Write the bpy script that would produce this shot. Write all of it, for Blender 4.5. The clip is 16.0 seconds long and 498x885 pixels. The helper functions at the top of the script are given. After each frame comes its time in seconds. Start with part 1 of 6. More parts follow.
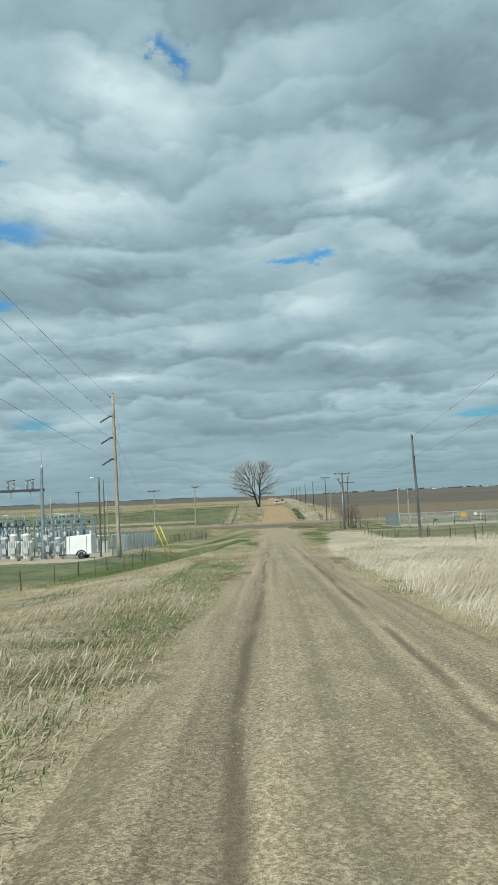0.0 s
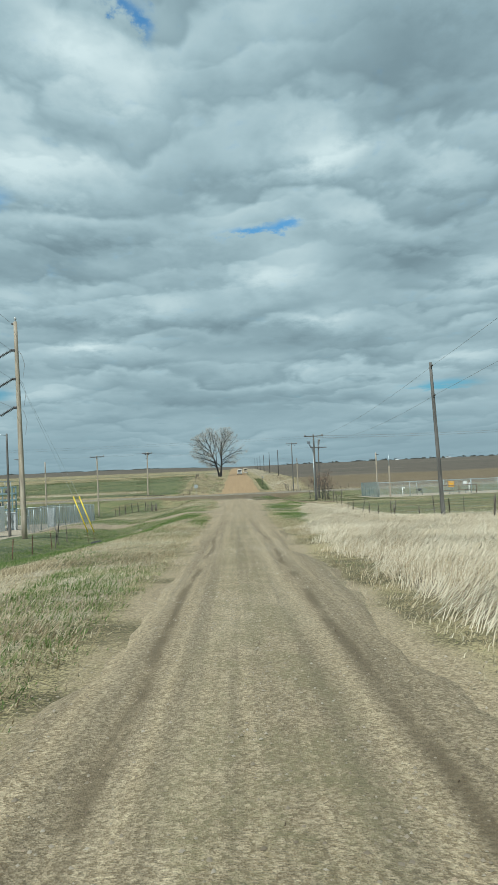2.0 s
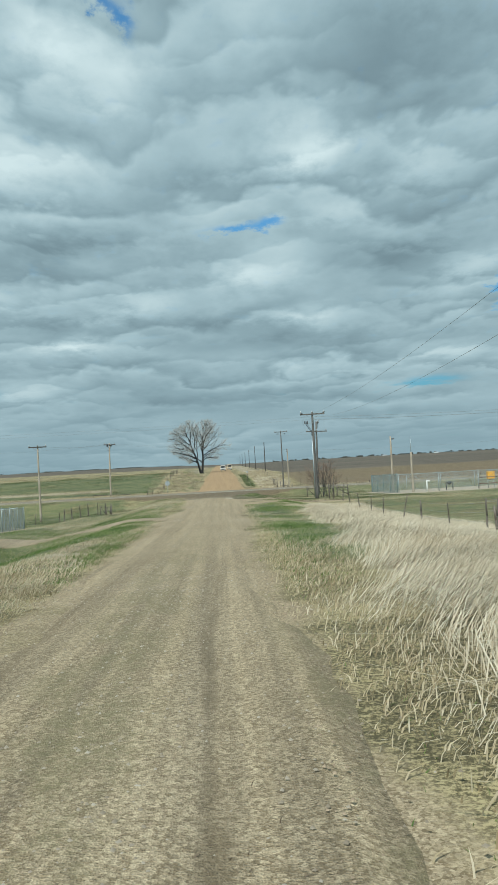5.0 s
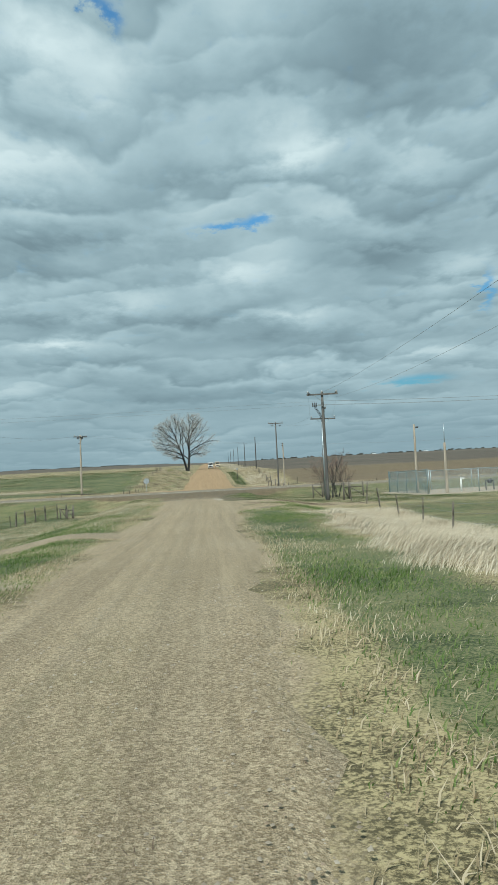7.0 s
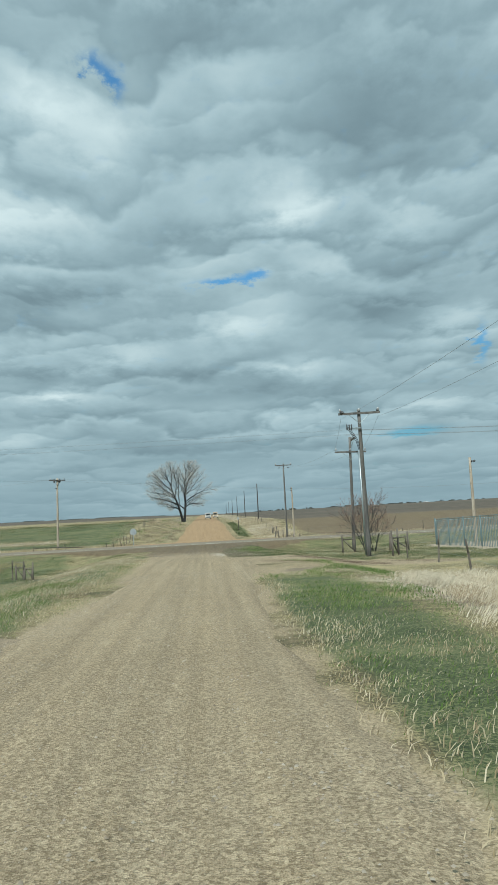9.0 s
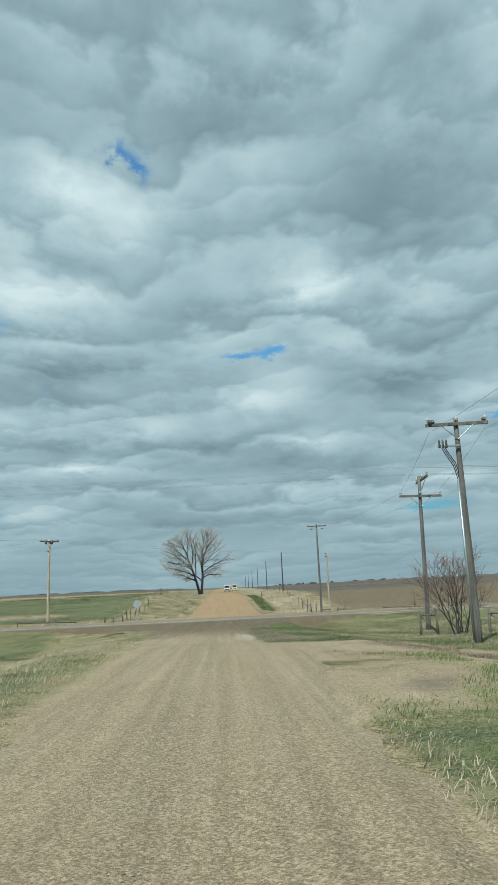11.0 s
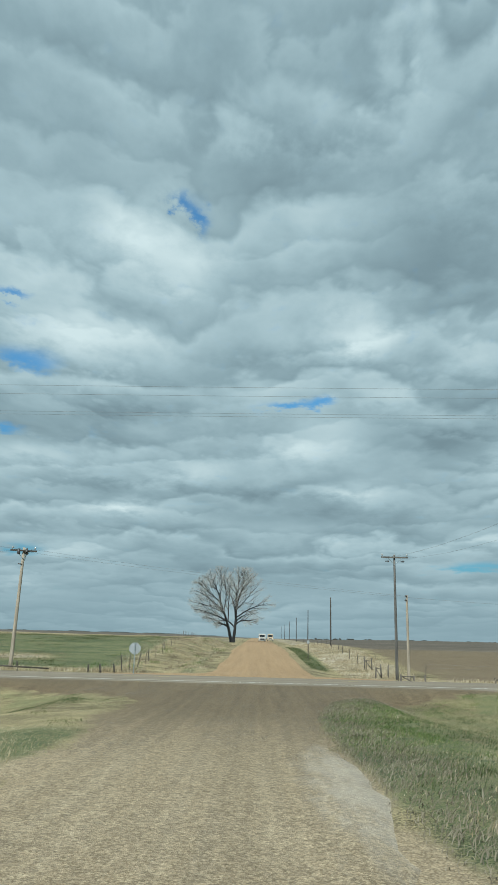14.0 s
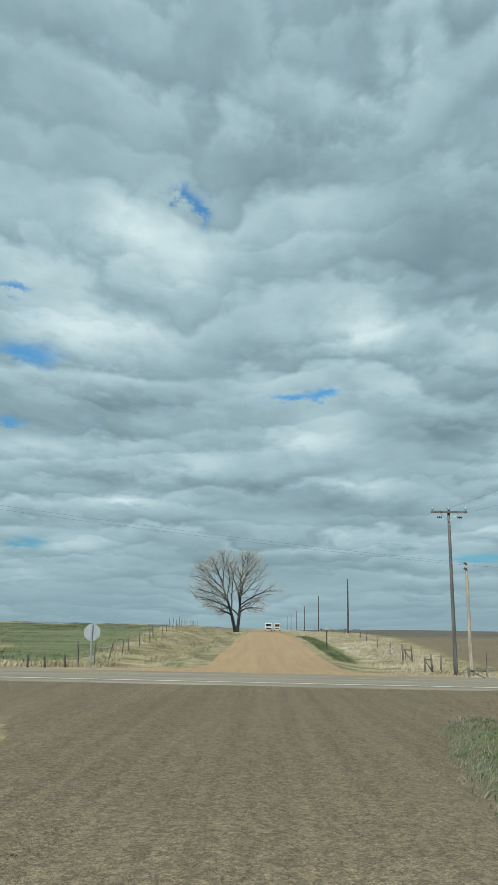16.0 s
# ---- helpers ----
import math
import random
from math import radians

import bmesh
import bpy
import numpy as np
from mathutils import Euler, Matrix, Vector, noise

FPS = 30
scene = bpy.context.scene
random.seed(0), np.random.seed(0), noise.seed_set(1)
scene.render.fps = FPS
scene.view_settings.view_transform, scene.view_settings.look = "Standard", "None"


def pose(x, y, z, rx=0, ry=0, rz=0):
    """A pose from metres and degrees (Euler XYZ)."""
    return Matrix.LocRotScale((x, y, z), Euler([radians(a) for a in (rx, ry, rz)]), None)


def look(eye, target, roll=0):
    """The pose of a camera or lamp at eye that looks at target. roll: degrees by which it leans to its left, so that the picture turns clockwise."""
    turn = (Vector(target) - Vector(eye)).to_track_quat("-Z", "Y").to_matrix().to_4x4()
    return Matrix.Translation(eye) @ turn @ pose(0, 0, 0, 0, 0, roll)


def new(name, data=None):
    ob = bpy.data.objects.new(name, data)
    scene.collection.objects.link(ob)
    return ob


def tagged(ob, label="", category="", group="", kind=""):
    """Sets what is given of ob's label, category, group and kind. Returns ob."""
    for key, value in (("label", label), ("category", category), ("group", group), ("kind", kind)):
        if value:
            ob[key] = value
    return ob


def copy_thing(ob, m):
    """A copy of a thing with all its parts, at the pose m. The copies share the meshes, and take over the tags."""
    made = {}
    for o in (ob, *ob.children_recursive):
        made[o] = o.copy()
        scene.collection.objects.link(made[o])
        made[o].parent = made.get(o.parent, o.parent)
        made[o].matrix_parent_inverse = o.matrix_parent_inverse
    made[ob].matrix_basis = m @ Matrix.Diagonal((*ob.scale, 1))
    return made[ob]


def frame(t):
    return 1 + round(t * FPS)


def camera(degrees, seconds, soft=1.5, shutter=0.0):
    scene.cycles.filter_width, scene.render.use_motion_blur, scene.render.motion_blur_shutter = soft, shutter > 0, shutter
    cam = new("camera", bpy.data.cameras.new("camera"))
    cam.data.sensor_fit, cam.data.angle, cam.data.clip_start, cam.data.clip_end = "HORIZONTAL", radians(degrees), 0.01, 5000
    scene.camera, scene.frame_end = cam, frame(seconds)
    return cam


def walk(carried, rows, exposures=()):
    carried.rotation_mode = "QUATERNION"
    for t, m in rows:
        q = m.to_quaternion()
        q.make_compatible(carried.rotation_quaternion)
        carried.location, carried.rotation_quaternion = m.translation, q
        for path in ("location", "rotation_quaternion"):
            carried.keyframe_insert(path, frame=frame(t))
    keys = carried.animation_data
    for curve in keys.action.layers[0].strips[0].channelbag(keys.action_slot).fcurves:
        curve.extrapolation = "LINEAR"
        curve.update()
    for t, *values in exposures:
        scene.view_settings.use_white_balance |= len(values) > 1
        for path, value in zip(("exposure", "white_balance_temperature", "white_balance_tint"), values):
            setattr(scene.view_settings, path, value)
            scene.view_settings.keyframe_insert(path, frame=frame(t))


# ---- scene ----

# ---- camera ----
cam = camera(36.85, 16.0, soft=1.5)
PATH = [
    (0.0, pose(-0.958, -160.725, 4.045, 94.166, 2.563, 1.623)),
    (0.5, pose(-0.888, -156.425, 3.845, 93.806, 2.500, 1.273)),
    (1.0, pose(-0.805, -152.156, 3.686, 92.818, 2.580, 0.918)),
    (1.5, pose(-0.686, -147.906, 3.549, 91.952, 2.477, 0.328)),
    (2.0, pose(-0.456, -143.804, 3.349, 91.826, 2.465, -1.166)),
    (2.5, pose(-0.144, -139.794, 3.158, 91.813, 2.795, -1.747)),
    (3.0, pose(0.173, -135.816, 2.987, 91.754, 2.808, -1.789)),
    (3.5, pose(0.418, -131.851, 2.835, 91.669, 2.801, -1.839)),
    (4.0, pose(0.553, -127.851, 2.648, 91.733, 2.824, -1.889)),
    (6.5, pose(0.751, -108.103, 1.988, 91.437, 3.408, -2.962)),
    (7.0, pose(0.807, -104.278, 1.887, 91.454, 2.978, -3.188)),
    (7.5, pose(0.828, -100.439, 1.782, 92.562, 3.049, -3.419)),
    (8.0, pose(0.810, -96.559, 1.674, 94.092, 3.037, -3.472)),
    (10.5, pose(0.636, -77.475, 0.928, 98.457, 2.879, -2.558)),
    (11.0, pose(0.629, -73.760, 0.886, 101.034, 2.683, -1.963)),
    (11.5, pose(0.585, -69.895, 0.855, 103.117, 2.165, -2.061)),
    (12.0, pose(0.558, -65.996, 0.836, 105.421, -0.233, -2.509)),
    (12.5, pose(0.539, -62.070, 0.827, 107.172, -1.011, -2.956)),
    (13.0, pose(0.485, -58.034, 0.803, 105.494, -1.196, -1.521)),
    (13.5, pose(0.395, -53.899, 0.737, 104.757, -1.467, 0.024)),
    (14.0, pose(0.288, -49.700, 0.625, 104.764, -1.423, 0.541)),
    (14.5, pose(0.182, -45.575, 0.481, 104.612, -1.427, 0.602)),
    (15.0, pose(0.106, -41.399, 0.342, 104.481, -1.256, 0.708)),
    (15.5, pose(0.040, -37.203, 0.200, 104.343, -1.086, 0.910)),
    (16.0, pose(-0.004, -33.000, 0.047, 104.158, -1.130, 0.902)),
]
walk(cam, PATH, ((0.0, -0.05, 6000, 2.5), (16.0, -0.05, 6000, 2.5)))

# ---- light ----
SUN_ELEV, SUN_AZ = radians(48), radians(205)   # azimuth from north (+y), clockwise
sun = new("sun", bpy.data.lights.new("sun", "SUN"))
sun.data.energy, sun.data.angle, sun.data.color = 4.7, radians(1.5), (1.0, 0.95, 0.87)
sun.matrix_world = look((math.sin(SUN_AZ) * 50, math.cos(SUN_AZ) * 50, math.tan(SUN_ELEV) * 50), (0, 0, 0))


class Nodes:
    """Short calls for building node trees."""

    def __init__(self, tree):
        self.tree = tree
        tree.nodes.clear()

    def add(self, kind, **settings):
        n = self.tree.nodes.new(kind)
        for k, v in settings.items():
            if k == "op":
                n.operation = v
            elif k == "blend":
                n.blend_type = v
            elif k == "dtype":
                n.data_type = v
        return n

    def link(self, a, b):
        self.tree.links.new(a, b)

    def put(self, socket, v):
        if hasattr(v, "is_linked"):
            self.link(v, socket)
        else:
            socket.default_value = v

    def math(self, op, a, b=0.0, c=0.0, clamp=False):
        n = self.add("ShaderNodeMath", op=op)
        n.use_clamp = clamp
        for s, v in zip(n.inputs, (a, b, c)):
            self.put(s, v)
        return n.outputs[0]

    def vmath(self, op, a, b=(0, 0, 0)):
        n = self.add("ShaderNodeVectorMath", op=op)
        self.put(n.inputs[0], a)
        self.put(n.inputs[1], b)
        return n.outputs[0]

    def mix(self, f, a, b, blend="MIX"):
        n = self.add("ShaderNodeMix", dtype="RGBA", blend=blend)
        n.clamp_factor = True
        self.put(n.inputs[0], f)
        for s, v in ((n.inputs[6], a), (n.inputs[7], b)):
            self.put(s, (*v, 1.0) if isinstance(v, tuple) and len(v) == 3 else v)
        return n.outputs[2]

    def noise(self, vec, scale, detail=4.0, rough=0.55, distort=0.0):
        n = self.add("ShaderNodeTexNoise")
        if vec is not None:
            self.link(vec, n.inputs["Vector"])
        n.inputs["Scale"].default_value, n.inputs["Detail"].default_value = scale, detail
        n.inputs["Roughness"].default_value, n.inputs["Distortion"].default_value = rough, distort
        return n.outputs[0]

    def step(self, v, lo, hi, a=0.0, b=1.0):
        n = self.add("ShaderNodeMapRange")
        n.interpolation_type = "SMOOTHSTEP"
        self.put(n.inputs[0], v)
        for s, w in zip(n.inputs[1:5], (lo, hi, a, b)):
            self.put(s, w)
        return n.outputs[0]

    def ramp(self, v, stops):
        n = self.add("ShaderNodeValToRGB")
        e = n.color_ramp.elements
        while len(e) < len(stops):
            e.new(0.5)
        for el, (p, c) in zip(e, stops):
            el.position, el.color = p, (*c, 1.0)
        self.put(n.inputs[0], v)
        return n.outputs[0]

    def split(self, v):
        n = self.add("ShaderNodeSeparateXYZ")
        self.link(v, n.inputs[0])
        return n.outputs

    def join(self, x, y, z):
        n = self.add("ShaderNodeCombineXYZ")
        for s, v in zip(n.inputs, (x, y, z)):
            self.put(s, v)
        return n.outputs[0]


# sky: Nishita blue behind a broken deck of stratocumulus
world = bpy.data.worlds.new("sky")
scene.world = world
world.use_nodes = True
W = Nodes(world.node_tree)
sky = W.add("ShaderNodeTexSky")
sky.sky_type, sky.sun_disc = "NISHITA", False
sky.sun_elevation, sky.sun_rotation = SUN_ELEV, SUN_AZ
way = W.add("ShaderNodeTexCoord").outputs["Generated"]
dx, dy, dz = W.split(way)
up = W.math("MAXIMUM", dz, 0.0)
px = dx
py = W.math("MULTIPLY", W.math("LOGARITHM", W.math("ADD", up, 0.12), math.e), 0.85)


def heaps(rows, stretch, wander, lumps, shift):
    """Rows of heaped clouds one behind another: each is bright under its lumpy top and greys towards its flat base."""
    at = W.join(W.math("MULTIPLY", px, W.step(up, 0.04, 0.5, 1.6, 0.95)), W.math("MULTIPLY", py, stretch), W.math("MULTIPLY_ADD", dy, 0.4, shift))
    wx, wy = W.noise(at, 6.0, 2.0), W.noise(W.vmath("ADD", at, (5.2, 1.3, 2.0)), 6.0, 2.0)
    at = W.vmath("ADD", at, W.join(W.math("MULTIPLY_ADD", wx, 0.10, -0.05), W.math("MULTIPLY_ADD", wy, 0.07, -0.035), 0.0))
    cell = W.add("ShaderNodeTexVoronoi")
    cell.feature = "SMOOTH_F1"
    cell.inputs["Scale"].default_value, cell.inputs["Smoothness"].default_value = lumps, 0.45
    cell.inputs["Detail"].default_value, cell.inputs["Roughness"].default_value = 3.0, 0.55
    W.link(at, cell.inputs["Vector"])
    phase = W.math("MULTIPLY_ADD", py, -rows, W.math("MULTIPLY", W.noise(at, 3.4, 2.0, 0.5), wander))
    phase = W.math("MULTIPLY_ADD", cell.outputs["Distance"], -0.58, phase)
    phase = W.math("MULTIPLY_ADD", W.noise(at, 36.0, 5.0, 0.6), 0.22, phase)
    f = W.math("FRACT", phase)
    face = W.math("MULTIPLY", W.step(f, 0.0, 0.27), W.math("POWER", W.math("SUBTRACT", 1.0, f), 0.95))
    strong = W.step(W.noise(W.vmath("ADD", at, (3.1, 7.7, 0.0)), 4.5, 2.0, 0.5), 0.36, 0.62, 0.22, 1.0)
    return W.math("MULTIPLY", W.math("SUBTRACT", face, 0.36), strong)


field = W.join(px, py, W.math("MULTIPLY", dy, 0.4))
wisps, mass = W.noise(field, 30.0, 5.0, 0.6), W.noise(field, 4.0, 2.0, 0.5)
body = W.math("MULTIPLY_ADD", heaps(6.2, 1.0, 2.6, 7.5, 0.0), 0.22, 0.50)
body = W.math("MULTIPLY_ADD", heaps(12.0, 1.2, 3.4, 15.0, 3.7), 0.12, body)
body = W.math("MULTIPLY_ADD", mass, 0.24, W.math("SUBTRACT", body, 0.12))
body = W.math("MULTIPLY_ADD", wisps, 0.10, W.math("SUBTRACT", body, 0.05))


def sky_spot(az, el, wa, we):
    """A soft spot in the sky round a bearing and height in degrees, 1 at its middle."""
    a, e = radians(az), radians(el)
    level = lambda h: math.log(max(math.sin(h), 0.0) + 0.12) * 0.85
    cx, cy = math.cos(e) * math.sin(a), level(e)
    sx, sy = radians(wa) * math.cos(e), level(e + radians(we)) - cy
    ux = W.math("DIVIDE", W.math("SUBTRACT", W.math("MULTIPLY_ADD", wisps, 0.07, px), cx + 0.035), sx)
    uy = W.math("DIVIDE", W.math("SUBTRACT", W.math("MULTIPLY_ADD", wisps, 0.07, py), cy + 0.035), sy)
    r2 = W.math("ADD", W.math("MULTIPLY", ux, ux), W.math("MULTIPLY", uy, uy))
    return W.math("POWER", 2.718, W.math("MULTIPLY", r2, -1.0))


# bright heads of the clouds, then their dark bellies: bearing, height, half widths in degrees; weight
for where, weight in (
    ((-10.7, 30.2, 4.3, 2.3), 0.18),
    ((-15.0, 21.9, 5.8, 1.8), 0.16),
    ((8.5, 22.4, 2.5, 1.3), 0.22),
    ((4.1, 14.6, 3.3, 1.2), 0.18),
    ((-6.3, 27.1, 3.3, 1.8), 0.14),
    ((-16.4, 13.1, 4.6, 0.9), 0.14),
    ((7.6, 11.1, 2.6, 0.7), 0.16),
    ((-10.5, 9.5, 1.9, 0.5), 0.19),
    ((17.3, 21.0, 2.5, 1.8), 0.08),
    ((20.0, 13.6, 2.4, 1.2), 0.18),
    ((7.8, 24.9, 2.7, 1.0), 0.09),
    ((0.0, 18.2, 2.7, 1.3), 0.05),
    ((-5.2, 12.4, 2.7, 0.8), 0.14),
    ((-13.8, 6.0, 2.1, 0.6), 0.14),
    ((-17.6, 3.6, 2.4, 0.5), 0.16),
    ((18.0, 7.5, 2.4, 0.6), 0.16),
    ((6.1, 16.2, 2.6, 0.7), 0.08),
    ((10.4, 18.1, 3.0, 0.8), 0.11),
    ((-12.0, 24.5, 8.0, 4.5), 0.07),
):
    body = W.math("MULTIPLY_ADD", sky_spot(*where), weight, body)
for where, weight in (
    ((14.8, 28.8, 6.0, 3.5), -0.12),
    ((-0.3, 34.6, 8.3, 2.1), -0.10),
    ((15.1, 17.8, 3.3, 1.7), -0.06),
    ((14.1, 14.6, 4.5, 1.0), -0.14),
    ((-10.7, 16.3, 7.6, 0.9), -0.08),
    ((-11.6, 10.9, 4.7, 0.6), -0.12),
    ((0.6, 10.5, 4.4, 0.6), -0.08),
    ((4.1, 5.0, 12.3, 1.3), -0.06),
    ((0.5, 20.4, 4.6, 0.9), -0.05),
    ((5.8, 9.2, 8.4, 0.6), -0.07),
    ((-14.7, 17.5, 3.5, 0.8), -0.04),
):
    body = W.math("MULTIPLY_ADD", sky_spot(*where), weight, body)
# rifts with blue sky
gaps = 0.0
for where in (
    (-7.2, 32.2, 1.1, 0.9),
    (-5.5, 31.3, 0.9, 1.3),
    (2.4, 17.7, 2.0, 0.3),
    (4.9, 18.0, 1.1, 0.45),
    (-20.2, 24.4, 1.4, 0.4),
    (-18.9, 19.8, 3.0, 0.9),
    (-19.7, 14.7, 1.4, 0.4),
    (21.5, 11.4, 0.6, 1.6),
    (16.7, 5.5, 2.2, 0.4),
    (-17.5, 6.0, 1.6, 0.5),
):
    gaps = W.math("ADD", sky_spot(*where), gaps)
gaps = W.math("ADD", gaps, W.math("MULTIPLY_ADD", wisps, 1.5, -0.75))
cover = W.step(gaps, 0.10, 1.15, 1.0, 0.06)
grey = W.ramp(body, ((0.20, (0.165, 0.225, 0.250)), (0.34, (0.225, 0.302, 0.332)), (0.46, (0.310, 0.407, 0.438)), (0.57, (0.43, 0.540, 0.568)), (0.80, (0.715, 0.805, 0.80))))
haze = W.step(up, 0.0, 0.13)
grey = W.mix(haze, W.mix(0.6, grey, (0.285, 0.385, 0.425)), grey)
blue = W.add("ShaderNodeBackground")
W.link(W.mix(1.0, sky.outputs[0], (0.50, 0.95, 1.12), "MULTIPLY"), blue.inputs[0])
W.link(W.step(up, 0.05, 0.45, 0.07, 0.15), blue.inputs[1])
cloud = W.add("ShaderNodeBackground")
W.link(grey, cloud.inputs[0])
cloud.inputs[1].default_value = 1.0
blend = W.add("ShaderNodeMixShader")
W.link(cover, blend.inputs[0])
W.link(blue.outputs[0], blend.inputs[1])
W.link(cloud.outputs[0], blend.inputs[2])
out = W.add("ShaderNodeOutputWorld")
W.link(blend.outputs[0], out.inputs[0])

# ---- materials ----


def material(name, rough=0.8, metal=0.0):
    m = bpy.data.materials.new(name)
    m.use_nodes = True
    n = Nodes(m.node_tree)
    bsdf = n.add("ShaderNodeBsdfPrincipled")
    bsdf.inputs["Roughness"].default_value, bsdf.inputs["Metallic"].default_value = rough, metal
    o = n.add("ShaderNodeOutputMaterial")
    n.link(bsdf.outputs[0], o.inputs[0])
    return m, n, bsdf


def place(n):
    return n.add("ShaderNodeTexCoord").outputs["Object"]


def bump(n, bsdf, height, strength, distance):
    b = n.add("ShaderNodeBump")
    b.inputs["Strength"].default_value, b.inputs["Distance"].default_value = strength, distance
    n.link(height, b.inputs["Height"])
    n.link(b.outputs[0], bsdf.inputs["Normal"])


def toned(stops):
    """The grounds and grasses share one depth of colour."""
    return tuple((p, tuple(v * 0.8 for v in c)) for p, c in stops)


def ground_tones(stops):
    """The bare ground between the stems is a shade deeper."""
    return tuple((p, tuple(v * 0.72 for v in c)) for p, c in stops)


def worn(name, dark, light, scale=3.0, rough=0.8, metal=0.0, stretch=(1, 1, 1), relief=0.004):
    """A plain surface with blotches, grain and slight relief."""
    m, n, b = material(name, rough, metal)
    at = n.vmath("MULTIPLY", place(n), stretch)
    big, fine = n.noise(at, scale, 3.0), n.noise(at, scale * 9, 5.0, 0.65)
    v = n.math("ADD", n.math("MULTIPLY", big, 0.55), n.math("MULTIPLY", fine, 0.45))
    n.link(n.mix(n.step(v, 0.32, 0.68), dark, light), b.inputs["Base Color"])
    n.link(n.step(fine, 0.3, 0.7, rough - 0.12, min(1.0, rough + 0.1)), b.inputs["Roughness"])
    if relief:
        bump(n, b, fine, 0.5, relief)
    return m


def blades(name, stops, trans=0.35):
    """Stems and leaves: each one its own shade."""
    m, n, b = material(name, 0.75)
    pick = n.add("ShaderNodeNewGeometry").outputs["Random Per Island"]
    patch = n.noise(place(n), 0.35, 3.0)
    v = n.math("ADD", n.math("MULTIPLY", pick, 0.6), n.math("MULTIPLY_ADD", patch, 0.9, -0.25))
    n.link(n.ramp(v, toned(stops)), b.inputs["Base Color"])
    b.inputs["Specular IOR Level"].default_value = 0.25
    if trans:
        t = n.add("ShaderNodeBsdfTranslucent")
        n.link(b.inputs["Base Color"].links[0].from_socket, t.inputs["Color"])
        mixed = n.add("ShaderNodeMixShader")
        mixed.inputs[0].default_value = trans
        n.link(b.outputs[0], mixed.inputs[1])
        n.link(t.outputs[0], mixed.inputs[2])
        n.link(mixed.outputs[0], n.tree.nodes["Material Output"].inputs[0])
    return m


TIMBER = worn("weathered_timber", (0.045, 0.044, 0.042), (0.17, 0.164, 0.152), 2.2, 0.85, stretch=(3, 3, 0.25))
TIMBER_PALE = worn("pale_timber", (0.19, 0.16, 0.122), (0.47, 0.415, 0.335), 2.6, 0.85, stretch=(3, 3, 0.25))
TIMBER_DARK = worn("dark_timber", (0.03, 0.027, 0.024), (0.085, 0.075, 0.065), 2.2, 0.85, stretch=(3, 3, 0.25))
POST_WOOD = worn("fence_post_wood", (0.06, 0.052, 0.045), (0.20, 0.175, 0.145), 3.0, 0.9, stretch=(3, 3, 0.4))
GALV = worn("galvanised_steel", (0.26, 0.31, 0.33), (0.44, 0.50, 0.52), 4.0, 0.45, 0.7)
GREY_PAINT = worn("grey_enamel", (0.36, 0.39, 0.40), (0.52, 0.55, 0.56), 1.5, 0.4)
PALE_TANK = worn("pale_tank_paint", (0.60, 0.62, 0.61), (0.76, 0.77, 0.75), 1.5, 0.4)
TEAL_PAINT = worn("dull_teal_paint", (0.10, 0.17, 0.19), (0.18, 0.26, 0.28), 1.5, 0.55)
WHITE_PANEL = worn("white_panel", (0.70, 0.71, 0.70), (0.84, 0.84, 0.82), 0.9, 0.35, relief=0.0)
SIGN_BACK = worn("bare_aluminium", (0.33, 0.36, 0.38), (0.47, 0.50, 0.52), 3.0, 0.4, 0.35, relief=0.0)
BLACK = worn("black_rubber", (0.012, 0.012, 0.013), (0.035, 0.035, 0.036), 6.0, 0.7)
PORCELAIN = worn("grey_porcelain", (0.34, 0.36, 0.37), (0.55, 0.57, 0.58), 6.0, 0.25, relief=0.0)
DARK_POLYMER = worn("dark_polymer", (0.03, 0.032, 0.034), (0.08, 0.08, 0.085), 6.0, 0.5, relief=0.0)
YELLOW = worn("yellow_plastic", (0.62, 0.47, 0.02), (0.85, 0.68, 0.05), 3.0, 0.5, relief=0.0)
ORANGE = worn("orange_yellow_enamel", (0.60, 0.30, 0.02), (0.78, 0.42, 0.04), 3.0, 0.5, relief=0.0)
RUSTY = worn("rusted_steel", (0.06, 0.035, 0.022), (0.19, 0.11, 0.07), 5.0, 0.85)
WIRE = worn("weathered_conductor", (0.16, 0.17, 0.18), (0.27, 0.28, 0.29), 2.0, 0.6, 0.1, relief=0.0)
BARK = worn("cottonwood_bark", (0.014, 0.015, 0.016), (0.045, 0.046, 0.046), 2.5, 0.95, stretch=(2, 2, 0.5), relief=0.02)
TWIG = worn("bare_twigs", (0.30, 0.305, 0.29), (0.46, 0.465, 0.44), 1.0, 0.9, relief=0.0)
RED_TWIG = worn("red_brown_twigs", (0.13, 0.085, 0.065), (0.29, 0.20, 0.155), 1.0, 0.9, relief=0.0)
GLASS_DARK = worn("dark_glazing", (0.01, 0.012, 0.014), (0.025, 0.03, 0.033), 2.0, 0.08, relief=0.0)
CRUSHED = worn("crushed_rock", (0.24, 0.195, 0.14), (0.46, 0.395, 0.305), 9.0, 0.95, relief=0.03)
DRY = blades("dry_grass", ((0.0, (0.20, 0.15, 0.08)), (0.35, (0.48, 0.39, 0.24)), (0.7, (0.74, 0.645, 0.46)), (1.0, (0.88, 0.81, 0.66))))
STRAW = blades("pale_brome", ((0.0, (0.33, 0.245, 0.145)), (0.3, (0.62, 0.525, 0.37)), (0.65, (0.88, 0.80, 0.63)), (1.0, (0.96, 0.91, 0.77))))
CLOD = worn("dry_clods", (0.22, 0.165, 0.11), (0.38, 0.30, 0.21), 30.0, 0.95, relief=0.0)
